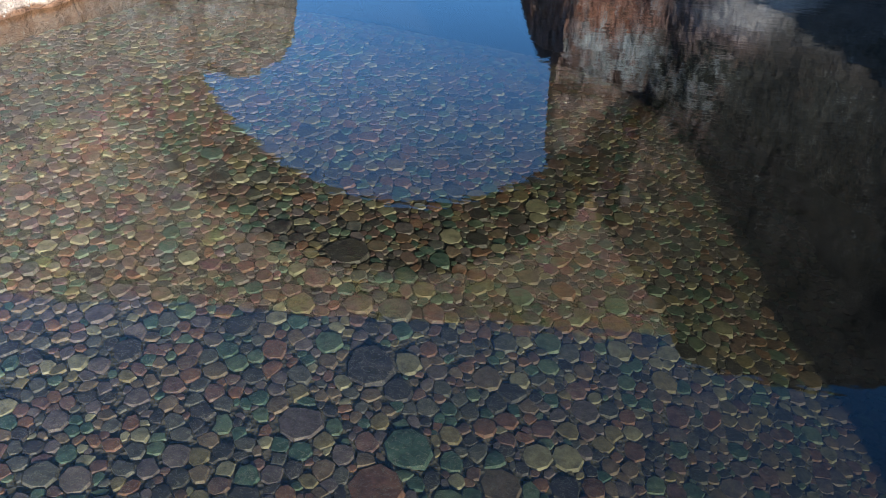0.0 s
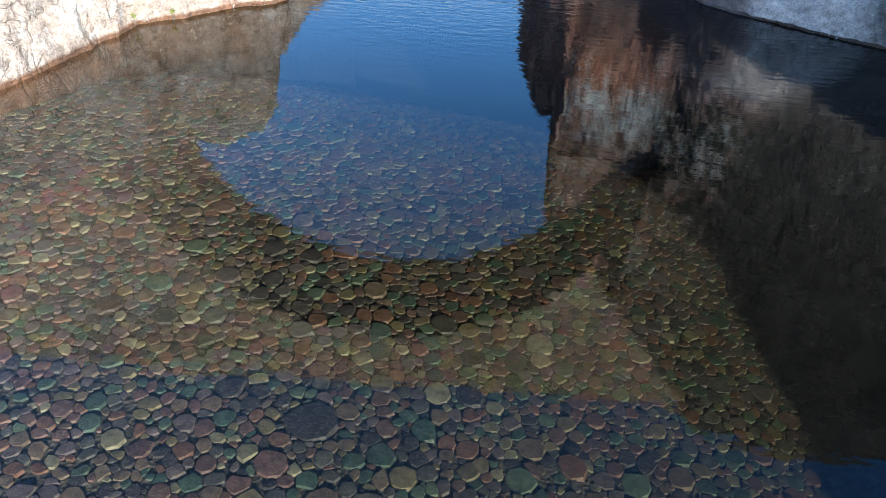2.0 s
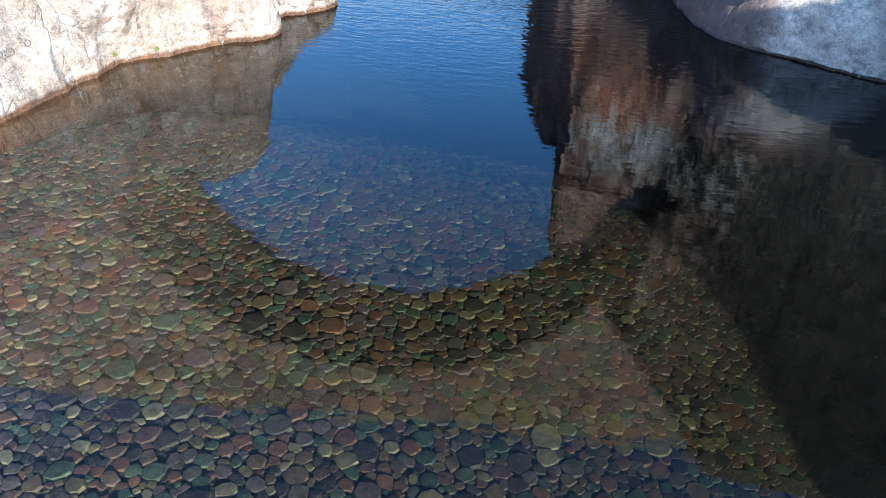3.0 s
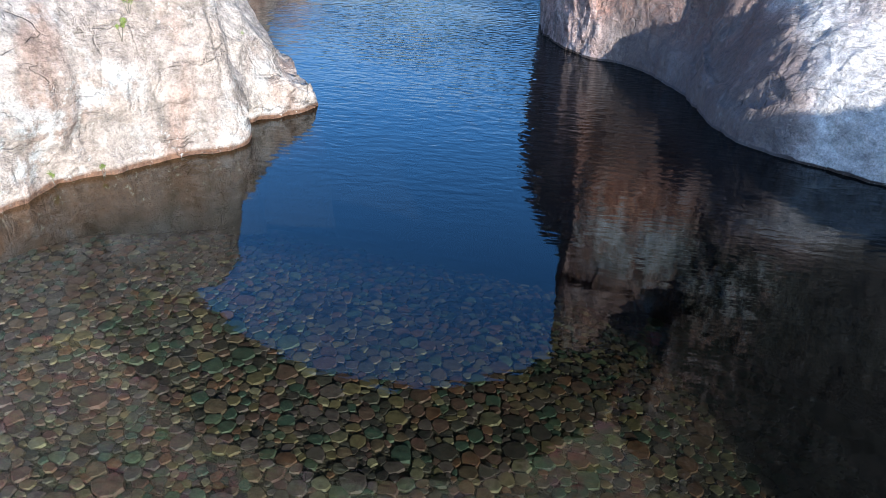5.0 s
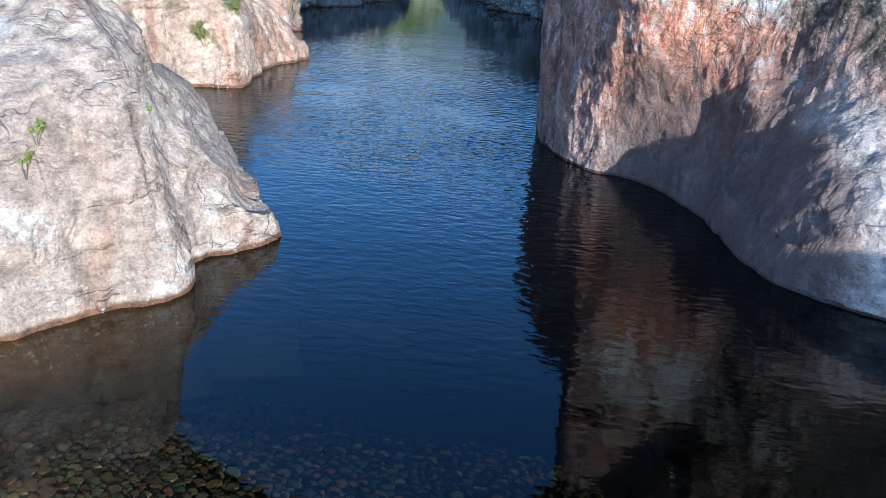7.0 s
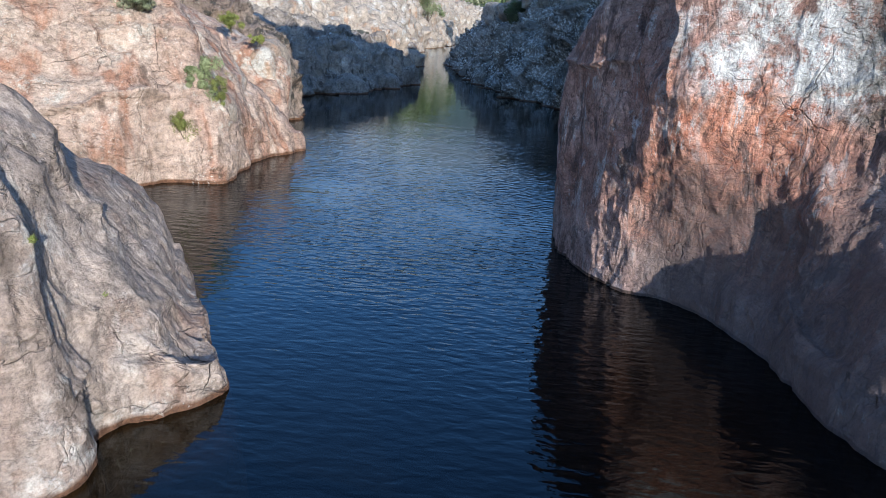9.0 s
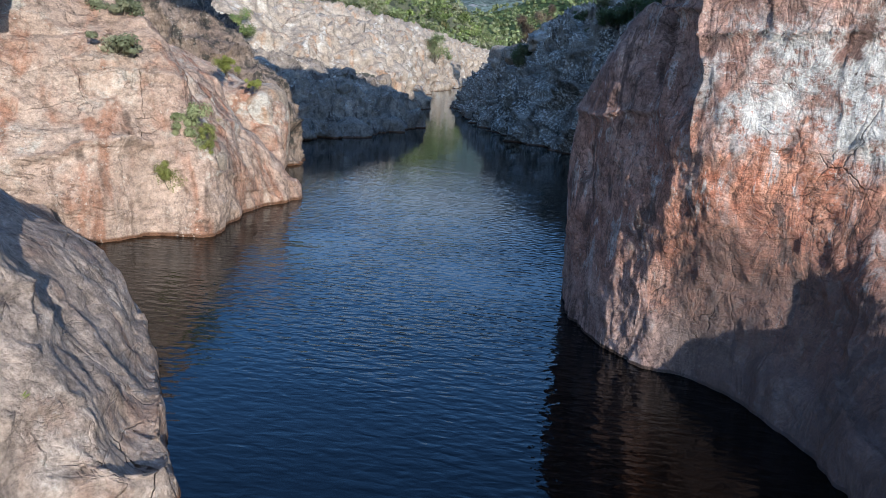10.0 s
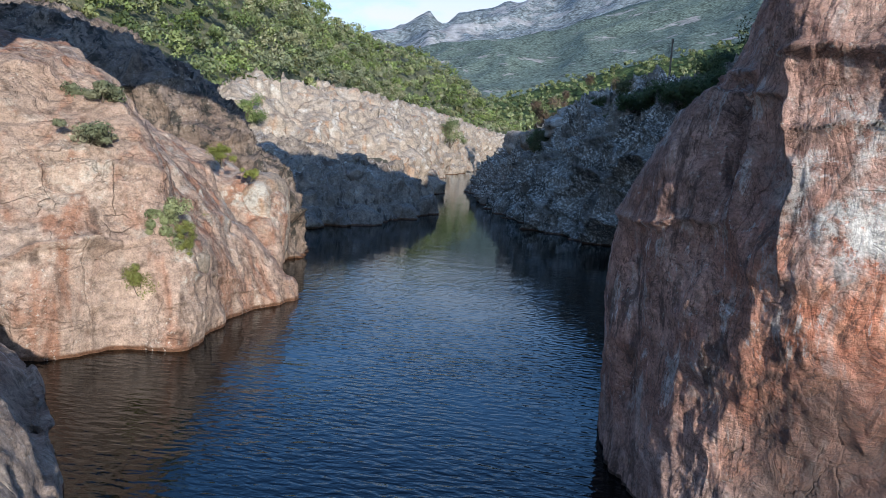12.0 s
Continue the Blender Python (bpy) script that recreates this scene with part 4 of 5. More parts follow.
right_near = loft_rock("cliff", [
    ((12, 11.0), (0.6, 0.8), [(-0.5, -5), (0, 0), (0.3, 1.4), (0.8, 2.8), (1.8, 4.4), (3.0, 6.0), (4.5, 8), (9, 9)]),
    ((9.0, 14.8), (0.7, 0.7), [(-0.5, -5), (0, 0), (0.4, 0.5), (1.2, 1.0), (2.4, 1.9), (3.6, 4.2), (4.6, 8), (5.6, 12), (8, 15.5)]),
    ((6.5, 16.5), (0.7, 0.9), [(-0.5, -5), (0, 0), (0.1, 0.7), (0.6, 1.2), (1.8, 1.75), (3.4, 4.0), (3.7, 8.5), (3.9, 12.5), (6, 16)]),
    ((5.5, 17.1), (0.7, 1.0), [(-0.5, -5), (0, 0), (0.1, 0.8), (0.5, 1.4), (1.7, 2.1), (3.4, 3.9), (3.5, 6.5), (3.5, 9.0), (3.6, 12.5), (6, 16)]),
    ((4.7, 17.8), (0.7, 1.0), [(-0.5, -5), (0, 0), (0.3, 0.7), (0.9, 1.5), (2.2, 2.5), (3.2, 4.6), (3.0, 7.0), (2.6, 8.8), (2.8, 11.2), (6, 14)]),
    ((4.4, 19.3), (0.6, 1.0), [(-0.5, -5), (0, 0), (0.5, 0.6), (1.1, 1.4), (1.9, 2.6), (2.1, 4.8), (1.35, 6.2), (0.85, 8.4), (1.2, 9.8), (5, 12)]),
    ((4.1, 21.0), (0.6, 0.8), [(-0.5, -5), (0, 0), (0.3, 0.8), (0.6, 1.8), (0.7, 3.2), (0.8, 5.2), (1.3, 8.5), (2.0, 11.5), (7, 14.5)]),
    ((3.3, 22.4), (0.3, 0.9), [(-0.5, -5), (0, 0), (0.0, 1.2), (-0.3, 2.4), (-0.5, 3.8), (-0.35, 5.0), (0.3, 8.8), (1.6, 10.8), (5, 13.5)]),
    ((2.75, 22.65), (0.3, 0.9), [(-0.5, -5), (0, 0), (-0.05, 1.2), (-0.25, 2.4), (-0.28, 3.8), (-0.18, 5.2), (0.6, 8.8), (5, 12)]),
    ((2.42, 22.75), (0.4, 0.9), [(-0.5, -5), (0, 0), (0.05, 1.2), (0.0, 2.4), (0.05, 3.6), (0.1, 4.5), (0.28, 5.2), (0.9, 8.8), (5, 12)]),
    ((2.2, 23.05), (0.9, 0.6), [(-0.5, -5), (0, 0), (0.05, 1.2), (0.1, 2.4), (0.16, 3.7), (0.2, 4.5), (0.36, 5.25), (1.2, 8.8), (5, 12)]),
    # Next four columns: height above z 12 is unseen, added to shade far rocks.
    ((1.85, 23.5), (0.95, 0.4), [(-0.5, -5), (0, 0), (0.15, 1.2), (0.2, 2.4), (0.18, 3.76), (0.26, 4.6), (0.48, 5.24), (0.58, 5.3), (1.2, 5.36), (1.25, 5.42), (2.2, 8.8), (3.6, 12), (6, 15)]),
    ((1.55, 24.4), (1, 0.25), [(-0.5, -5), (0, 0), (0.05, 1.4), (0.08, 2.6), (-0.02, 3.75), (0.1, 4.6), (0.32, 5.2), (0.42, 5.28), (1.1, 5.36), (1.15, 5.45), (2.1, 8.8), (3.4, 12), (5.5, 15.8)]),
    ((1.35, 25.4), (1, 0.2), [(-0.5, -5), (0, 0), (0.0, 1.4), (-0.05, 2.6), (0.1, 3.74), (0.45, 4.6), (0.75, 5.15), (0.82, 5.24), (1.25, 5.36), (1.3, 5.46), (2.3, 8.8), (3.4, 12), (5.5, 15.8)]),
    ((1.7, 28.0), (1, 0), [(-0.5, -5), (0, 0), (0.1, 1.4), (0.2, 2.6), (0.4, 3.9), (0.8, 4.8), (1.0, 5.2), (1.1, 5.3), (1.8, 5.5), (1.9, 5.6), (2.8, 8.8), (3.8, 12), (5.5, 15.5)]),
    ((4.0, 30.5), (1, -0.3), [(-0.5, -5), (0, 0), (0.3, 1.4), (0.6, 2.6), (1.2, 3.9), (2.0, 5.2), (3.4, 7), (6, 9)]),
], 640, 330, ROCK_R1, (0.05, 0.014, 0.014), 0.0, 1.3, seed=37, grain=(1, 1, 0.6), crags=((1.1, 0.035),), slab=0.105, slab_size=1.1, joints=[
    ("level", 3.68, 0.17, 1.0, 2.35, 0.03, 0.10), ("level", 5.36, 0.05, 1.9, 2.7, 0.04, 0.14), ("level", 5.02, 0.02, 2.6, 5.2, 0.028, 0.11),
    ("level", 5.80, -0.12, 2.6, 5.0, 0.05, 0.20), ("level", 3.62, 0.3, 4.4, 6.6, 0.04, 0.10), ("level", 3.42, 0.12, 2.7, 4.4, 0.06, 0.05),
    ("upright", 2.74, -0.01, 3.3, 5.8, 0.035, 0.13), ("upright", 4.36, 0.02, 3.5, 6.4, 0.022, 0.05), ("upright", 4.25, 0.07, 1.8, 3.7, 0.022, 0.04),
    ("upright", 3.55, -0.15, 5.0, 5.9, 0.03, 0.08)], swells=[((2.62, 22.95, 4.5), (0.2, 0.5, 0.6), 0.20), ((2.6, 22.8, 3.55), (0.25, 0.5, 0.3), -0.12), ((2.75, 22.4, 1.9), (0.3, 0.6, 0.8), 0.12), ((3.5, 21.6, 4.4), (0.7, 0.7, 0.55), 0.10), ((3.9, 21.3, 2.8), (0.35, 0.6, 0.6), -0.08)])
# Unseen bank, added only to cast shade on the cliff foot and pool.
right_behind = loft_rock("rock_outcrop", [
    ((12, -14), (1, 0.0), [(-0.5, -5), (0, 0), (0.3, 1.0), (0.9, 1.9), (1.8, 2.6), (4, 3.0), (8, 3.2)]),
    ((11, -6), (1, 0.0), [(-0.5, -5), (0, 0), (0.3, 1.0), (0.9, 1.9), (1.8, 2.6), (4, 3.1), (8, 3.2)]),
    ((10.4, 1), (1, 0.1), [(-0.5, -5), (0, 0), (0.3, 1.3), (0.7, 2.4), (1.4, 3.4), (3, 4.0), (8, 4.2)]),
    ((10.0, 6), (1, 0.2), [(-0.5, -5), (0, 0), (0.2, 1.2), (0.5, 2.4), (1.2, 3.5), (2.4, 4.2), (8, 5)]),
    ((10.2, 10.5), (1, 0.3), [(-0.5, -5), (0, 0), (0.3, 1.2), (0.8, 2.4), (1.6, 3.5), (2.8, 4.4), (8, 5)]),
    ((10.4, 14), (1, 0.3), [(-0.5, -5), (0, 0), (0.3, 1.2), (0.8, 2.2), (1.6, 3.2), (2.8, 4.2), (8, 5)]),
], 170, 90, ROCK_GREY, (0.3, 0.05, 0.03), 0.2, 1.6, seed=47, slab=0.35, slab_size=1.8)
tagged(right_behind, "unseen grey granite bank added to cast shade on the cliff and near pool", "rock")
tagged(right_near, "towering red and grey streaked granite cliff rising from the pool", "cliff")

right_far = loft_rock("rock_outcrop", [
    ((10, 40), (1, 0.4), [(-0.5, -5), (0, 0), (0.4, 2.0), (1.0, 4.0), (2.0, 6.0), (3.4, 7.6), (6, 8.6), (10, 8)]),
    ((5.5, 48.0), (1, 0.5), [(-0.5, -5), (0, 0), (0.4, 2.0), (1.0, 4.0), (2.0, 6.0), (3.4, 7.8), (6, 8.6), (10, 8)]),
    ((3.3, 52.6), (1, 0.6), [(-0.5, -5), (0, 0), (0.3, 2.0), (0.8, 4.0), (1.8, 6.0), (3.2, 7.8), (6, 8.8), (10, 8)]),
    ((0.9, 56.6), (1, 0.7), [(-0.5, -5), (0, 0), (0.4, 2.0), (1.2, 4.0), (2.4, 6.0), (4.0, 7.8), (6, 8.6), (10, 8)]),
    ((-2.2, 65), (1, 0.5), [(-0.5, -5), (0, 0), (0.6, 1.6), (1.6, 3.6), (2.8, 5.6), (4.2, 7.2), (6, 8.4), (10, 8)]),
    ((-5.2, 78), (1, 0.4), [(-0.5, -5), (0, 0), (0.6, 1.6), (1.6, 3.4), (3.0, 5.0), (4.6, 6.4), (6.4, 7.4), (10, 7)]),
    ((-8.8, 96), (1, 0.3), [(-0.5, -5), (0, 0), (0.6, 1.4), (1.6, 2.8), (3.0, 4.2), (4.6, 5.4), (6.4, 6.2), (10, 6)]),
    ((-11, 125), (1, 0.3), [(-0.5, -5), (0, 0), (0.6, 1.4), (1.6, 2.8), (3.0, 4.0), (4.6, 5.0), (6.4, 5.8), (10, 6)]),
    ((-13, 160), (1, 0.3), [(-0.5, -5), (0, 0), (0.6, 1.4), (1.6, 2.8), (3.0, 4.0), (4.6, 5.0), (6.4, 5.8), (10, 6)]),
], 660, 185, ROCK_GREY, (0.40, 0.03, 0.02), 0.12, 2.2, seed=43, slab=0.22, slab_size=3.2, crags=((3.6, 1.25), (1.4, 0.42)))
tagged(right_far, "rugged grey granite bank crusted with pale lichen, in shade", "rock")


def ball(sub):
    bm = bmesh.new()
    bmesh.ops.create_icosphere(bm, subdivisions=sub, radius=1)
    v = np.array([x.co[:] for x in bm.verts])
    f = np.array([[q.index for q in p.verts] for p in bm.faces])
    bm.free()
    return v, f


def loose_boulder(at, size, mat, label, seed):
    """A boulder with worn flat sides, sunk a little into what it lies on."""
    v, f = ball(4)
    p = np.sign(v) * np.abs(v) ** 0.82
    p = p * (1 + 0.5 * planes(v * 1.0 + 3 * seed, 0.9, seed) + 0.16 * planes(v + 5 * seed, 0.35, seed + 1) + 0.05 * fbm(v * 4 + seed, 3, seed))[:, None]
    turn = np.array(Euler((0.2 * seed, 0.1, 1.3 * seed)).to_matrix())
    ob = new("boulder", mesh_of("boulder", (p * np.array([1.15, 0.9, 0.75]) * size) @ turn.T, f, mat))
    ob.location = at
    return tagged(ob, label, "boulder")


def rock_block(name, parent, at, size, mat, label, seed):
    """A block that has split from its rock along joints but still sits in it: a part of the rock."""
    v, f = ball(4)
    p = np.sign(v) * np.abs(v) ** 0.7
    p = p * (1 + 0.16 * planes(v + 3 * seed, 0.8, seed) + 0.05 * planes(v + 5 * seed, 0.3, seed + 1) + 0.02 * fbm(v * 5 + seed, 3, seed))[:, None]
    ob = new(name, mesh_of(name, p * np.array(size), f, mat))
    ob.location = at
    ob.parent = parent
    return tagged(ob, label)


rock_block("end_block", left_mid, (-9.4, 37.2, 1.65), (0.85, 1.1, 1.7), ROCK_FAR, "pale cream granite block at the end of the outcrop", 53)
rock_block("slab", left_mid, (-7.62, 29.6, 1.62), (0.22, 0.4, 0.34), ROCK_FAR, "pale split slab bounded by a dark crack", 55)

for k, (x, y, z, r) in enumerate([(-12.9, 51.6, 0.1, 0.9), (-11.5, 53.6, 0.1, 0.7), (-10.9, 55.0, 0.0, 1.0), (-10.2, 57.4, 0.1, 0.8), (-9.7, 60.4, 0.0, 0.9), (-9.1, 64.0, 0.2, 1.2)]):
    loose_boulder((x, y, z), r, ROCK_PLAIN, "grey granite boulder in shade at the waterline", 3 + k)
for k, (x, y, z, r) in enumerate([(-11.9, 76.5, 0.2, 1.5), (-12.6, 82, 0.1, 1.1), (-13.2, 88, 0.3, 1.6), (-14.2, 96, 0.3, 1.8)]):
    loose_boulder((x, y, z), r, ROCK_FAR, "bleached granite boulder at the foot of the bluffs", 13 + k)
for k, (x, y, z, r) in enumerate([(-2.3, 66.0, 0.1, 1.0), (-3.1, 69.4, 0.2, 1.2), (-0.4, 60.4, 0.1, 0.8), (-5.6, 80.5, 0.3, 1.3)]):
    loose_boulder((x, y, z), r, ROCK_GREY, "dark grey lichened boulder at the waterline", 23 + k)

for k, (x, y, z, r) in enumerate([(-0.2, 68.0, 6.5, 0.9), (1.2, 68.5, 7.0, 1.1), (2.5, 67.0, 7.1, 0.8), (-1.8, 73.0, 5.7, 0.9), (4.1, 62.5, 8.2, 0.9), (-4.2, 83.0, 5.4, 1.0)]):
    loose_boulder((x, y, z), r, ROCK_FAR, "sunlit pinkish granite boulder on the crest of the bank", 33 + k)
for k, (x, y, z, r) in enumerate([(-14.9, 60.5, 3.3, 0.8), (-13.2, 62.5, 3.4, 0.6), (-12.2, 57.8, 2.6, 0.7), (-15.8, 56.0, 2.7, 0.9), (-11.6, 66.2, 3.0, 0.6), (-17.5, 58.0, 3.3, 1.0)]):
    loose_boulder((x, y, z), r, ROCK_PLAIN, "grey granite boulder lying on the shaded rock mass", 43 + k)

# ---- stone bridge over the gorge ----
def part(name, verts, faces, mat, parent, label="", smooth=False):
    ob = new(name, mesh_of(name, verts, faces, mat, smooth))
    ob.parent = parent
    return tagged(ob, label)


def boxes_mesh(boxes, taper=0.0):
    V, F = [], []
    for x0, x1, y0, y1, z0, z1 in boxes:
        b = len(V)
        V += [(x0, y0, z0), (x1, y0, z0), (x1, y1, z0), (x0, y1, z0), (x0, y0, z1), (x1, y0, z1), (x1, y1, z1), (x0, y1, z1)]
        F += [tuple(b + k for k in q) for q in ((0, 3, 2, 1), (4, 5, 6, 7), (0, 1, 5, 4), (1, 2, 6, 5), (2, 3, 7, 6), (3, 0, 4, 7))]
    return V, F


ARCH_X, ARCH_Z, ARCH_A, ARCH_B = -2.7, 6.0, 7.6, 6.6
BRIDGE_Y0, BRIDGE_Y1 = 20.9, 25.2


def arch_point(a, grow=0.0):
    return ARCH_X + (ARCH_A + grow) * math.cos(a), ARCH_Z + (ARCH_B + grow) * math.sin(a)


def deck_z(x):
    return 13.75 - 0.055 * (x + 2.7)


def stone_bridge():
    b = new("stone_bridge")
    b.location = (0, 0, 0)
    arc = [arch_point(math.pi - math.pi * k / 48) for k in range(49)]
    line = [(x, 5.4) for x in (-30, ARCH_X - ARCH_A)] + arc[1:-1] + [(x, 6.2) for x in (ARCH_X + ARCH_A, 26)]
    V, F = [], []
    for x, z in line:
        t = deck_z(x)
        V += [(x, BRIDGE_Y0, z), (x, BRIDGE_Y0, t), (x, BRIDGE_Y1, z), (x, BRIDGE_Y1, t)]
    for k in range(len(line) - 1):
        a, c = 4 * k, 4 * k + 4
        if abs(line[k][0] - line[k + 1][0]) < 1e-6:
            F.append((a, a + 2, c + 2, c))
            continue
        F += [(a, c, c + 1, a + 1), (a + 2, a + 3, c + 3, c + 2), (a, a + 2, c + 2, c), (a + 1, c + 1, c + 3, a + 3)]
    part("spandrel_wall", V, F, MASONRY, b, "brown rubble masonry wall with an open arch")
    for y0, y1 in ((BRIDGE_Y0 - 0.06, BRIDGE_Y0 + 0.38), (BRIDGE_Y1 - 0.38, BRIDGE_Y1 + 0.06)):
        V, F = [], []
        for k in range(29):
            x = -30 + 2 * k
            for y in (y0, y1):
                V += [(x, y, deck_z(x) - 0.12), (x, y, deck_z(x) + 1.1)]
        for k in range(28):
            a, c = 4 * k, 4 * k + 4
            F += [(a, c, c + 1, a + 1), (a + 2, a + 3, c + 3, c + 2), (a, a + 2, c + 2, c), (a + 1, c + 1, c + 3, a + 3)]
        part("parapet", V, F, MASONRY, b, "low rubble stone parapet")
    n = 44
    for y0, y1 in ((BRIDGE_Y0 - 0.05, BRIDGE_Y0 + 0.5), (BRIDGE_Y1 - 0.5, BRIDGE_Y1 + 0.05)):
        for k in range(n):
            a0, a1 = math.pi * (k + 0.03) / n, math.pi * (k + 0.97) / n
            up = 0.62 + 0.1 * random.random()
            q = [arch_point(a0, -0.03), arch_point(a1, -0.03), arch_point(a1, up), arch_point(a0, up)]
            V = [(x, y, z) for y in (y0 - 0.02 * random.random(), y1) for x, z in q]
            F = [(0, 1, 2, 3), (7, 6, 5, 4), (0, 4, 5, 1), (1, 5, 6, 2), (2, 6, 7, 3), (3, 7, 4, 0)]
            part("arch_stone", V, F, MASONRY, b)
    return tagged(b, "old brown stone arch bridge high over the river", "bridge")


stone_bridge()


# ---- plants ----
def leaves(centres, radii, count, size, rng, flat=0.8, wide=0.42, power=0.45):
    """Leaf blades scattered through balls, denser towards their skin. Returns vertices and faces."""
    C, R = np.asarray(centres, float), np.asarray(radii, float)
    n = len(C) * count
    k = np.repeat(np.arange(len(C)), count)
    d = rng.normal(size=(n, 3))
    d /= np.linalg.norm(d, axis=1, keepdims=True)
    r = rng.random(n) ** power
    p = C[k] + d * (R[k] * r)[:, None] * np.array([1, 1, flat])
    up = d + rng.normal(size=(n, 3)) * 0.38
    ax = np.cross(up, rng.normal(size=(n, 3)))
    ax /= np.linalg.norm(ax, axis=1, keepdims=True)
    sd = np.cross(ax, up)
    sd /= np.linalg.norm(sd, axis=1, keepdims=True)
    s = (np.asarray(size) * np.ones(len(C)))[k] * (0.6 + 0.8 * rng.random(n))
    a, b = ax * s[:, None], sd * (s * wide)[:, None]
    V = np.stack([p - a, p + b, p + a, p - b], 1).reshape(-1, 3)
    return V, np.arange(4 * n).reshape(-1, 4)


def stems(base, tips, r0):
    V, F = [], []
    for tip in tips:
        b, t = Vector(base), Vector(tip)
        mid = b.lerp(t, 0.5) + Vector((random.uniform(-1, 1), random.uniform(-1, 1), 0)) * (t - b).length * 0.1
        rings = ((b, r0), (mid, r0 * 0.7), (t, r0 * 0.25))
        o = len(V)
        for c, r in rings:
            for k in range(6):
                V.append((c.x + r * math.cos(k * math.pi / 3), c.y + r * math.sin(k * math.pi / 3), c.z))
        for q in range(2):
            for k in range(6):
                F.append((o + q * 6 + k, o + q * 6 + (k + 1) % 6, o + q * 6 + 6 + (k + 1) % 6, o + q * 6 + 6 + k))
    return V, F


PLANT_RNG = np.random.default_rng(5)


def bush(name, at, radius, height, mat, label, category="bush", count=260, leaf=0.05, blobs=7):
    rng = PLANT_RNG
    b = new(name)
    b.location = at
    c = rng.normal(size=(blobs, 3)) * np.array([radius * 0.45, radius * 0.45, height * 0.22]) + np.array([0, 0, height * 0.55])
    r = radius * (0.22 + 0.3 * rng.random(blobs))
    V, F = stems((0, 0, -0.12), [tuple(p) for p in c[: min(6, blobs)]], max(0.008, radius * 0.04))
    part("stem", V, F, BARK, b)
    V, F = leaves(c, r, count, leaf, rng, min(1.0, height / radius / 1.3), {"broom_leaf": 0.2, "bare_twig": 0.05}.get(mat.name, 0.42))
    part("foliage", V, F, mat, b)
    return tagged(b, label, category)


def scatter_wood(name, pts, radius, height, mat, blobs, count, leaf, label, seed):
    """Many crowns as one mass of leaves: stuff that nobody could count. Each crown is a dome of leafy clumps, denser on top."""
    rng = np.random.default_rng(seed)
    pts, n = np.asarray(pts, float), len(pts)
    s = 0.55 + 0.9 * rng.random(n) ** 1.4
    d = rng.normal(size=(n, blobs, 3))
    d /= np.linalg.norm(d, axis=2, keepdims=True)
    d[:, :, 2] = np.abs(d[:, :, 2]) * 0.9
    off = d * np.array([radius, radius, height * 0.42]) * (0.55 + 0.25 * rng.random((n, blobs, 1))) * s[:, None, None]
    c = pts[:, None, :] + off
    c[:, :, 2] += (height * 0.38 * s * rng.uniform(0.75, 1.35, n))[:, None]
    r = radius * (0.26 + 0.2 * rng.random((n, blobs))) * s[:, None]
    V, F = leaves(c.reshape(-1, 3), r.ravel(), count, leaf, rng, 0.8, 0.55, 0.25)
    ob = new(name, mesh_of(name, V, F, mat, False))
    return tagged(ob, label, "vegetation", kind="stuff")


def wood_points(n, x0, x1, y0, y1, keep, seed):
    rng = np.random.default_rng(seed)
    x, y = rng.uniform(x0, x1, n), rng.uniform(y0, y1, n)
    k = keep(x, y)
    x, y = x[k], y[k]
    return np.stack([x, y, ground_z(x, y)], 1)


def left_d(x, y):
    return np.interp(y, BANK_Y, BANK_L) - x


def right_d(x, y):
    return x - np.interp(y, BANK_Y, BANK_R)


def spaced(pts, gap):
    """The points that keep a gap from those before them."""
    cells, keep = {}, []
    for k, (x, y, z) in enumerate(pts):
        i, j = int(x // gap), int(y // gap)
        near = [q for a in (-1, 0, 1) for b in (-1, 0, 1) for q in cells.get((i + a, j + b), ())]
        if all((x - pts[q][0]) ** 2 + (y - pts[q][1]) ** 2 > gap * gap for q in near):
            cells.setdefault((i, j), []).append(k)
            keep.append(k)
    return pts[keep]


LEAF_OLIVE = leaf_material("olive_leaf", (0.17, 0.205, 0.12), (0.32, 0.36, 0.22), (0.35, 0.33, 0.23))
LEAF_FRESH = leaf_material("fresh_leaf", (0.15, 0.225, 0.07), (0.28, 0.37, 0.13), (0.30, 0.31, 0.16))


def mixed_wood(name, pts, radius, height, blobs, count, leaf, label, seed):
    """Neighbouring crowns of several greens."""
    kind = np.random.default_rng(seed).choice(4, len(pts), p=(0.42, 0.22, 0.22, 0.14))
    for k, mat in enumerate((LEAF, LEAF_OLIVE, LEAF_FRESH, LEAF_DARK)):
        scatter_wood(name, pts[kind == k], radius, height, mat, blobs, count, leaf, label, seed + 40 + k)


mixed_wood("maquis", spaced(wood_points(7000, -85, -14, 60, 175, lambda x, y: (left_d(x, y) > np.interp(y, [60, 90, 130], [17, 15, 11])) & (left_d(x, y) < 62), 1), 1.7), 1.45, 4.2, 10, 28, 0.16, "dense green maquis scrub on the slope", 21)
mixed_wood("maquis", spaced(wood_points(3400, -80, 0, 175, 340, lambda x, y: (left_d(x, y) > 11) & (left_d(x, y) < 50), 2), 2.8), 2.3, 5.0, 7, 18, 0.34, "dense green wood on the far slope", 22)
scatter_wood("maquis", spaced(wood_points(420, -60, -22, 44, 66, lambda x, y: left_d(x, y) > 13, 3), 1.4), 1.2, 2.4, LEAF_DARK, 8, 36, 0.13, "dark scrub above the shaded rocks", 23)
mixed_wood("valley_wood", spaced(wood_points(1500, -40, 90, 230, 480, lambda x, y: (right_d(x, y) > 6) | (left_d(x, y) > 6), 4), 3.6), 2.6, 6.0, 6, 15, 0.5, "green trees on the valley floor", 24)
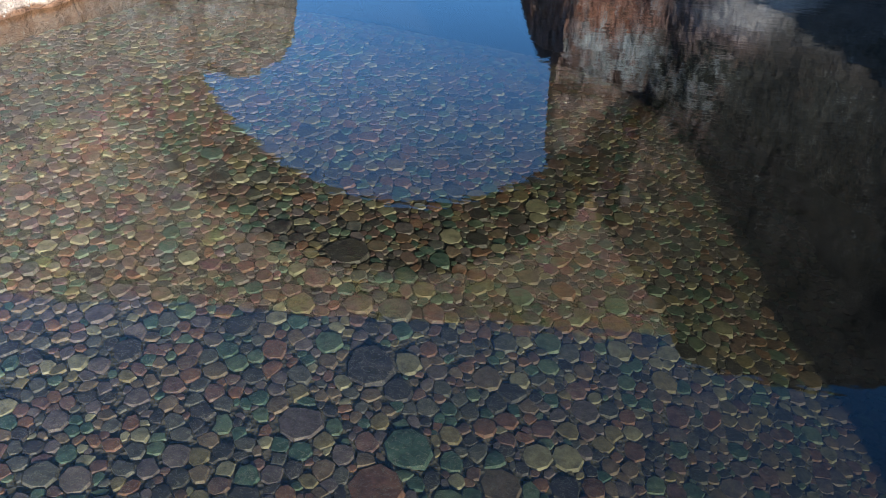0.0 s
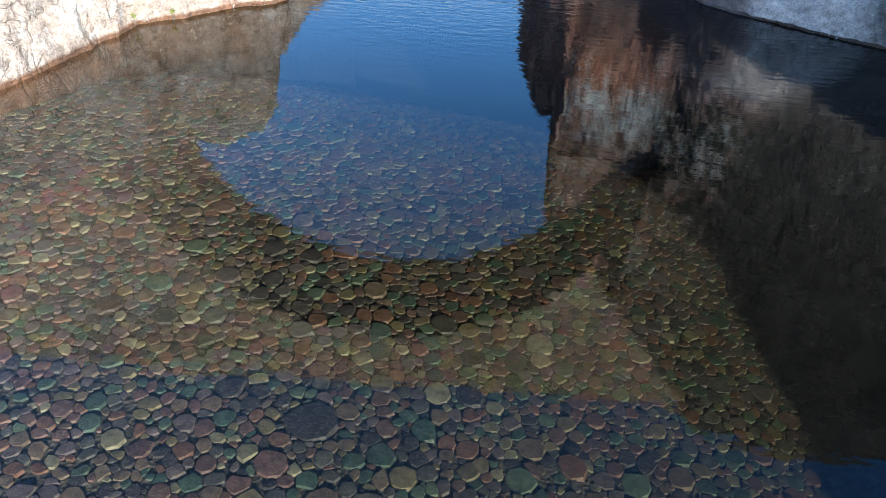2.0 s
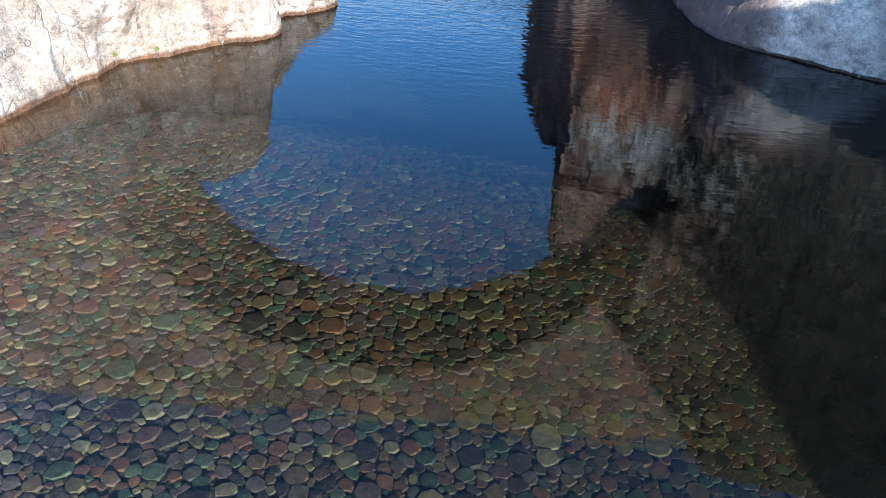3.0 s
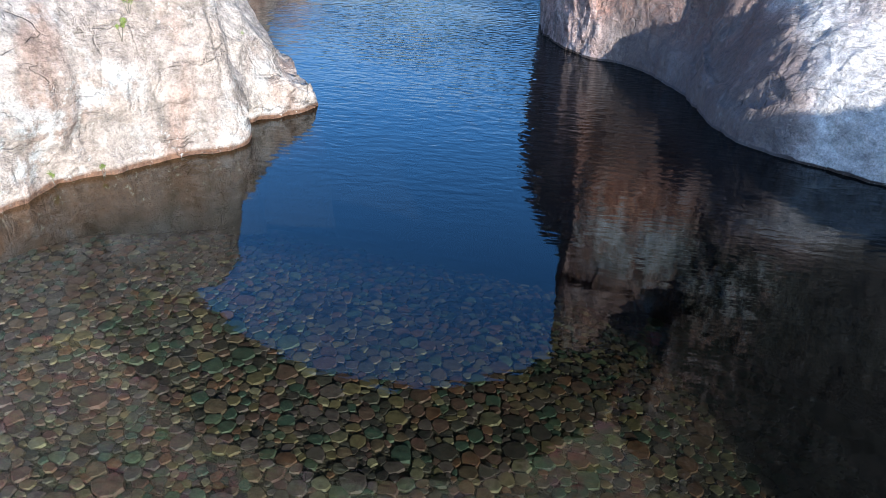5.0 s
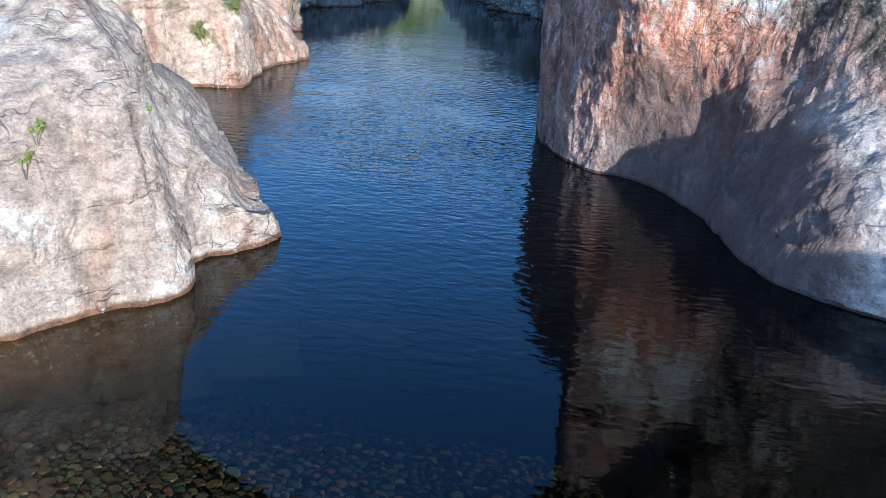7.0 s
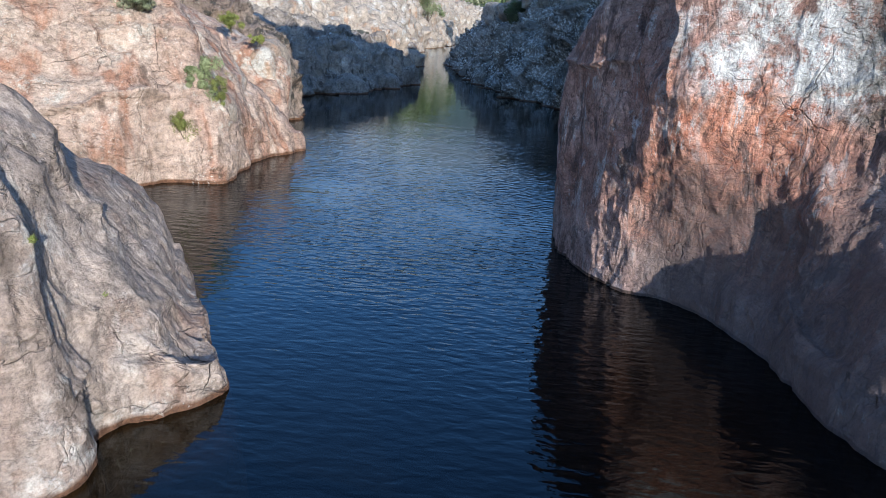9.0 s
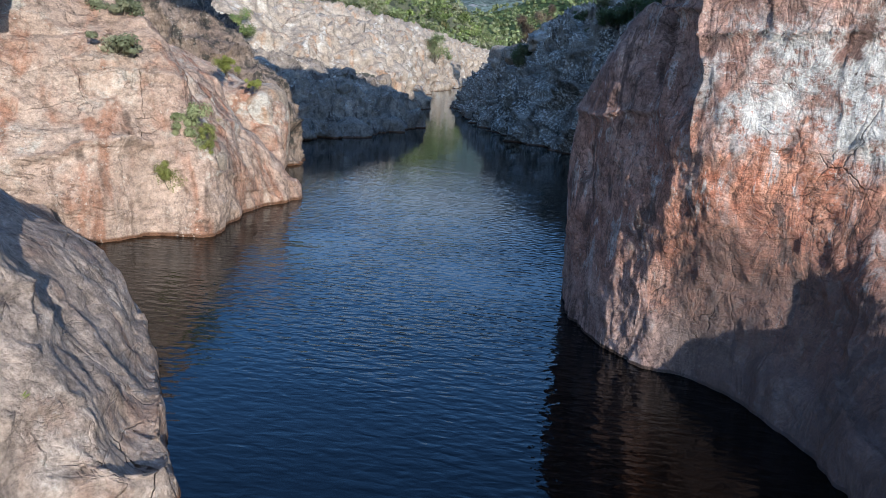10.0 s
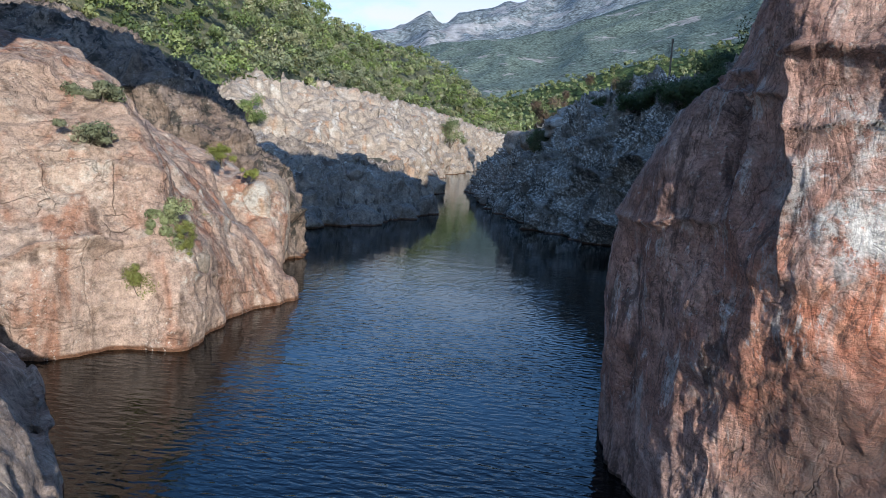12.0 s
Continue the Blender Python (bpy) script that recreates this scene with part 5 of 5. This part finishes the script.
scatter_wood("bank_scrub", wood_points(300, -8, 40, 62, 230, lambda x, y: (right_d(x, y) > 8) & (right_d(x, y) < 40), 5), 1.3, 2.6, LEAF_DARK, 7, 26, 0.16, "scrub along the top of the far bank", 25)


# ---- far hills and mountains ----
def range_mesh(name, skyline, r0, r1, z0, mat, rough, seed, nr=46):
    """A range round the valley head: bearings and heights in degrees give its crest."""
    az = np.radians(np.arange(-60, 75, 0.24))
    crest = np.interp(np.degrees(az), [a for a, e in skyline], [e for a, e in skyline])
    t = np.linspace(0, 1.12, nr)
    A, T = np.meshgrid(az, t, indexing="ij")
    R = r0 + (r1 - r0) * T
    top = 4.5 + r1 * np.tan(np.radians(crest))[:, None]
    H = z0 + (top - z0) * np.where(T <= 1, T ** 1.25, 1 - (T - 1) * 2.5)
    p = np.stack([R * np.sin(A), 14 + R * np.cos(A), H], 2).reshape(-1, 3)
    q = p.copy()
    q[:, 2] *= 0.3
    k = 6.0 / r1
    d = ridged(q * k, 4, seed) * rough * np.minimum(T.ravel() * 2, 1) * np.where(T.ravel() > 0.97, 0.35, 1)
    p[:, 2] += d - rough * 0.3
    ob = new(name, mesh_of(name, p, grid_faces(len(az), nr)[:, ::-1], mat))
    front = np.flatnonzero((T.ravel() > 0.08) & (T.ravel() < 1.0) & (np.degrees(A).ravel() > -16) & (np.degrees(A).ravel() < 22))
    return ob, p[front]


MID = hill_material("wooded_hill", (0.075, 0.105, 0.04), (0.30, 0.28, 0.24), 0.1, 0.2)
# Both mountains carry aerial haze in their lightened, bluish base colours.
HAZY_FOREST = hill_material("hazed_forest_mountain", (0.125, 0.165, 0.14), (0.40, 0.39, 0.38), 0.27, 0.14)
HAZY_CRAG = hill_material("hazed_mountain_crag", (0.17, 0.205, 0.22), (0.40, 0.415, 0.43), 0.46, 0.045)
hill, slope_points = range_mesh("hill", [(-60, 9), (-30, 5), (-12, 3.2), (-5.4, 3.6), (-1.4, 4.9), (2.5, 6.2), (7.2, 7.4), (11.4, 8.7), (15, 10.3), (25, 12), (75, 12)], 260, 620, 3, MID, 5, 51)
tagged(hill, "low wooded hill closing the valley", "hill", kind="structure")
pick = np.random.default_rng(8).choice(len(slope_points), 1300, replace=False)
scatter_wood("hill_wood", slope_points[pick] + np.random.default_rng(9).normal(size=(1300, 3)) * np.array([4, 4, 0]), 3.4, 6.0, LEAF, 3, 14, 1.0, "green trees covering the low hill", 26)
tagged(range_mesh("mountain", [(-60, 10), (-25, 6), (-13, 6.9), (-9.8, 7.7), (-5.9, 8.3), (-1.5, 9.2), (2.9, 10.8), (7.2, 12.2), (11.2, 13.6), (17, 15.6), (30, 18), (75, 16)], 650, 1900, 8, HAZY_FOREST, 16, 61)[0], "forested mountain slope with bare rock patches, blue-green haze in its colour", "mountain", kind="structure")
tagged(range_mesh("mountain", [(-60, 6), (-30, 6.5), (-17, 7.0), (-15, 7.8), (-12.9, 8.5), (-10.9, 9.8), (-9.8, 8.9), (-8.1, 9.8), (-5.9, 10.3), (-3.7, 10.8), (-1.5, 11.5), (0.7, 12.6), (5, 14), (20, 15), (75, 14)], 1950, 4200, 60, HAZY_CRAG, 70, 71, 60)[0], "distant grey craggy mountain ridge under cloud", "mountain", kind="structure")

# ---- plants on the rocks ----
for at, r, h, mat, label in [
    ((-8.05, 28.15, 1.05), 0.38, 0.95, LEAF_YELLOW, "yellow-green broom bush growing from a rock crack"),
    ((-7.85, 28.7, 2.15), 0.42, 0.95, LEAF, "green shrub growing from a rock crack"),
    ((-7.5, 28.75, 1.85), 0.26, 0.75, LEAF_YELLOW, "yellow-green tuft beside the shrub on pink granite"),
    ((-9.7, 28.7, 4.2), 0.62, 0.45, LEAF_OLIVE, "low olive-green cushion shrub on pink granite"),
    ((-9.85, 35.4, 3.7), 0.42, 0.6, LEAF_YELLOW, "yellow-green bush on the outcrop ridge"),
    ((-9.1, 35.9, 3.3), 0.25, 0.3, LEAF_YELLOW, "small yellow-green tuft on pale granite"),
    ((-10.25, 30.1, 5.05), 0.6, 0.5, LEAF_OLIVE, "grey-green cushion shrub on pink granite"),
    ((-8.5, 31.6, 2.35), 0.16, 0.26, LEAF_YELLOW, "small dry tuft on the granite slope"),
    ((-22.4, 65.2, 5.0), 1.5, 2.2, LEAF_FRESH, "bright green bush at the foot of the bluffs"),
    ((-21.2, 155, 4.6), 3.2, 5.5, LEAF, "green bush hanging over the far bank"),
    ((-1.1, 69.3, 4.6), 1.3, 1.6, LEAF_DARK, "dark green bush on the shaded bank"),
    ((3.9, 59.6, 8.2), 1.2, 1.2, LEAF_DARK, "dark shrub on top of the far bank"),
    ((5.8, 55.2, 7.1), 1.6, 1.4, LEAF_DARK, "dark shrub on top of the far bank"),
    ((8.2, 54.0, 8.2), 1.8, 2.2, LEAF_DARK, "dark green tree crown above the shaded bank"),
    ((10.5, 52.0, 8.6), 2.0, 3.4, LEAF_DARK, "dark green tree crown above the shaded bank"),
    ((2.4, 64.6, 7.6), 1.0, 1.1, LEAF_DARK, "dark shrub on top of the far bank"),
    ((4.3, 57.0, 7.0), 1.3, 1.3, LEAF_DARK, "dark green shrub along the crest of the shaded bank"),
    ((5.5, 55.0, 7.3), 1.1, 1.1, LEAF_DARK, "dark green shrub along the crest of the shaded bank"),
    ((6.6, 53.0, 7.3), 1.4, 1.4, LEAF_DARK, "dark green shrub along the crest of the shaded bank"),
    ((3.1, 60.0, 6.6), 0.9, 0.9, LEAF_DARK, "dark green shrub along the crest of the shaded bank"),
    ((7.0, 50.0, 7.3), 1.3, 1.3, LEAF_DARK, "dark green shrub along the crest of the shaded bank"),
]:
    bush("bush", at, r, h, mat, label, count=int(200 + 200 * min(1, r)), leaf=0.02 + 0.032 * r, blobs=16)
for at, r in [((-4.32, 14.94, 2.1), 0.12), ((-4.32, 14.66, 1.82), 0.1), ((-5.0, 13.64, 0.12), 0.08), ((-4.56, 14.07, 0.06), 0.07), ((-3.6, 16.03, 2.1), 0.1), ((-3.6, 17.0, 1.25), 0.09)]:
    bush("grass_tuft", at, r, r * 1.6, LEAF_YELLOW, "small yellow-green tuft in a crack of pale granite", "grass", 30, 0.03, 4)

BARE = leaf_material("bare_twig", (0.11, 0.08, 0.055), (0.20, 0.15, 0.11), (0.18, 0.13, 0.09))
for at, r, h in [((0.5, 150, 8.5), 2.6, 8.5), ((4.0, 158, 8.5), 2.4, 9.5), ((7.5, 150, 8.5), 2.6, 9.0), ((-4.0, 155, 8.0), 2.4, 7.5)]:
    b = bush("bare_tree", at, r, h, BARE, "leafless brown tree standing on the far bank", "tree", 200, 0.7, 8)


def utility_pole(at, height):
    p = new("utility_pole")
    p.location = at
    V, F = [], []
    for k in range(2):
        for a in range(8):
            r = 0.07 - 0.02 * k
            V.append((r * math.cos(a * math.pi / 4), r * math.sin(a * math.pi / 4), -0.6 + k * (height + 0.6)))
    F = [(a, (a + 1) % 8, 8 + (a + 1) % 8, 8 + a) for a in range(8)]
    part("shaft", V, F, BARK, p, "dark wooden shaft")
    V, F = boxes_mesh([(-0.06, 0.06, -0.06, 0.06, height, height + 0.25)])
    part("cap", V, F, BARK, p)
    return tagged(p, "thin dark wooden utility pole above the bank", "pole")


utility_pole((6.2, 60.0, 8.4), 3.1)

# ---- cobbles of the river bed ----
def cobble_spots(rng):
    """Stones that lie side by side, the largest first; the gaps are closed when they are shaped."""
    size = np.concatenate([rng.uniform(0.15, 0.24, 14), rng.uniform(0.10, 0.14, 240), rng.uniform(0.062, 0.095, 3600), rng.uniform(0.038, 0.062, 11500), rng.uniform(0.022, 0.038, 8000)])
    cells, spots = {}, []
    step = 0.15
    for k, r in enumerate(size):
        reach = int((r + max(size[k // 2 if k < 600 else 0], 0.16)) / step) + 1 if k < 4000 else 2
        for _ in range(9):
            x, y = rng.uniform(-8.6, 5.6), rng.uniform(-1.6, 16.0)
            if r > 0.16:
                x, y = rng.normal(0.9, 1.1), rng.uniform(1.6, 6.5)
            elif r > 0.105:
                x, y = rng.normal(0.6, 2.2), rng.uniform(0.5, 13)
            elif x < -1.2 and r > 0.06 and rng.random() < 0.75:
                continue
            i, j = int(x // step), int(y // step)
            near = [q for a in range(-reach, reach + 1) for b in range(-reach, reach + 1) for q in cells.get((i + a, j + b), ())]
            if all((x - q[0]) ** 2 + (y - q[1]) ** 2 > (0.80 * (r + q[2])) ** 2 for q in near):
                cells.setdefault((i, j), []).append((x, y, r, len(spots)))
                spots.append((x, y, r))
                break
    return np.array(spots)


def cobble_outlines(spots, turns):
    """The reach of each stone in each direction, up to the stones round it, with rounded corners."""
    n, most = len(spots), 20
    order = {}
    step = 0.3
    for k, (x, y, r) in enumerate(spots):
        order.setdefault((int(x // step), int(y // step)), []).append(k)
    near = np.full((n, most), -1)
    for (i, j), own in order.items():
        pool = np.array([k for a in (-1, 0, 1) for b in (-1, 0, 1) for k in order.get((i + a, j + b), ())])
        own = np.array(own)
        d = np.linalg.norm(spots[own][:, None, :2] - spots[pool][None, :, :2], axis=2) - spots[pool][None, :, 2]
        d[own[:, None] == pool[None, :]] = 99
        pick = np.argsort(d, axis=1)[:, :most]
        near[own, : pick.shape[1]] = np.where(np.take_along_axis(d, pick, 1) < 1.0, pool[pick], -1)
    dx, dy = spots[near, 0] - spots[:, None, 0], spots[near, 1] - spots[:, None, 1]
    dist = np.maximum(np.hypot(dx, dy), 1e-4)
    edge = np.maximum((dist ** 2 + spots[:, None, 2] ** 2 - spots[near, 2] ** 2) / (2 * dist), 0.25 * spots[:, None, 2])
    aim = np.arctan2(dy, dx)
    lean = np.maximum(np.cos(turns[None, :, None] - aim[:, None, :]), 0) / edge[:, None, :]
    lean = np.where(near[:, None, :] >= 0, lean, 0)
    own = spots[:, 2:3] * (1.35 + 0.35 * np.cos(2 * turns[None, :] + 41.0 * spots[:, :1]) + 0.15 * np.cos(3 * turns[None, :] + 67.0 * spots[:, 1:2]))
    inv = ((lean ** 14).sum(2) + (1 / own) ** 14) ** (1 / 14)
    return 1.0 / inv


def cobbles():
    """Flat worn stones fitted closely together: the nearest as objects of their own, the rest as one bed."""
    rng = np.random.default_rng(12)
    spots = cobble_spots(rng)
    n, k = len(spots), 8
    turns = np.arange(k) * 2 * math.pi / k
    reach = cobble_outlines(spots, turns) * (1 + 0.05 * rng.normal(size=(n, k)))
    tall = 0.007 + spots[:, 2] * rng.uniform(0.06, 0.15, n)
    slope = rng.normal(0, 0.04, (n, 2))
    rings = []
    for share, height in ((1.02, -1.0), (0.92, 0.84)):
        q = reach * share * (1 + 0.03 * rng.normal(size=(n, k)))
        x, y = q * np.cos(turns), q * np.sin(turns)
        z = tall[:, None] * height * (1 + 0.10 * rng.normal(size=(n, k))) + (x * slope[:, :1] + y * slope[:, 1:])
        rings.append(np.stack([x, y, z], 2))
    top = np.stack([np.zeros(n), np.zeros(n), tall], 1)[:, None, :]
    P = np.concatenate(rings + [top], 1)
    F = []
    for a in range(k):
        b = (a + 1) % k
        F += [(a, b, k + b), (a, k + b, k + a), (k + a, k + b, 2 * k)]
    F = np.array(F)
    at = np.column_stack([spots[:, :2], ground_z(spots[:, 0], spots[:, 1]) + 0.01])
    close = np.flatnonzero((spots[:, 1] > 1.5) & (spots[:, 1] < 7.5) & (np.abs(spots[:, 0] - 0.2) < 3.2))[:290]
    for i in close:
        ob = new("cobble", mesh_of("cobble", P[i], F, PEBBLE, False))
        ob.location = at[i]
        ob.parent = ground
    rest = np.setdiff1d(np.arange(n), close)
    V = (P[rest] + at[rest][:, None, :]).reshape(-1, 3)
    T = (F[None] + (np.arange(len(rest)) * P.shape[1])[:, None, None]).reshape(-1, 3)
    ob = new("cobble_bed", mesh_of("cobble_bed", V, T, PEBBLES, False))
    ob.parent = ground
    tagged(ob, "many-coloured rounded river cobbles under clear water", kind="stuff")


cobbles()
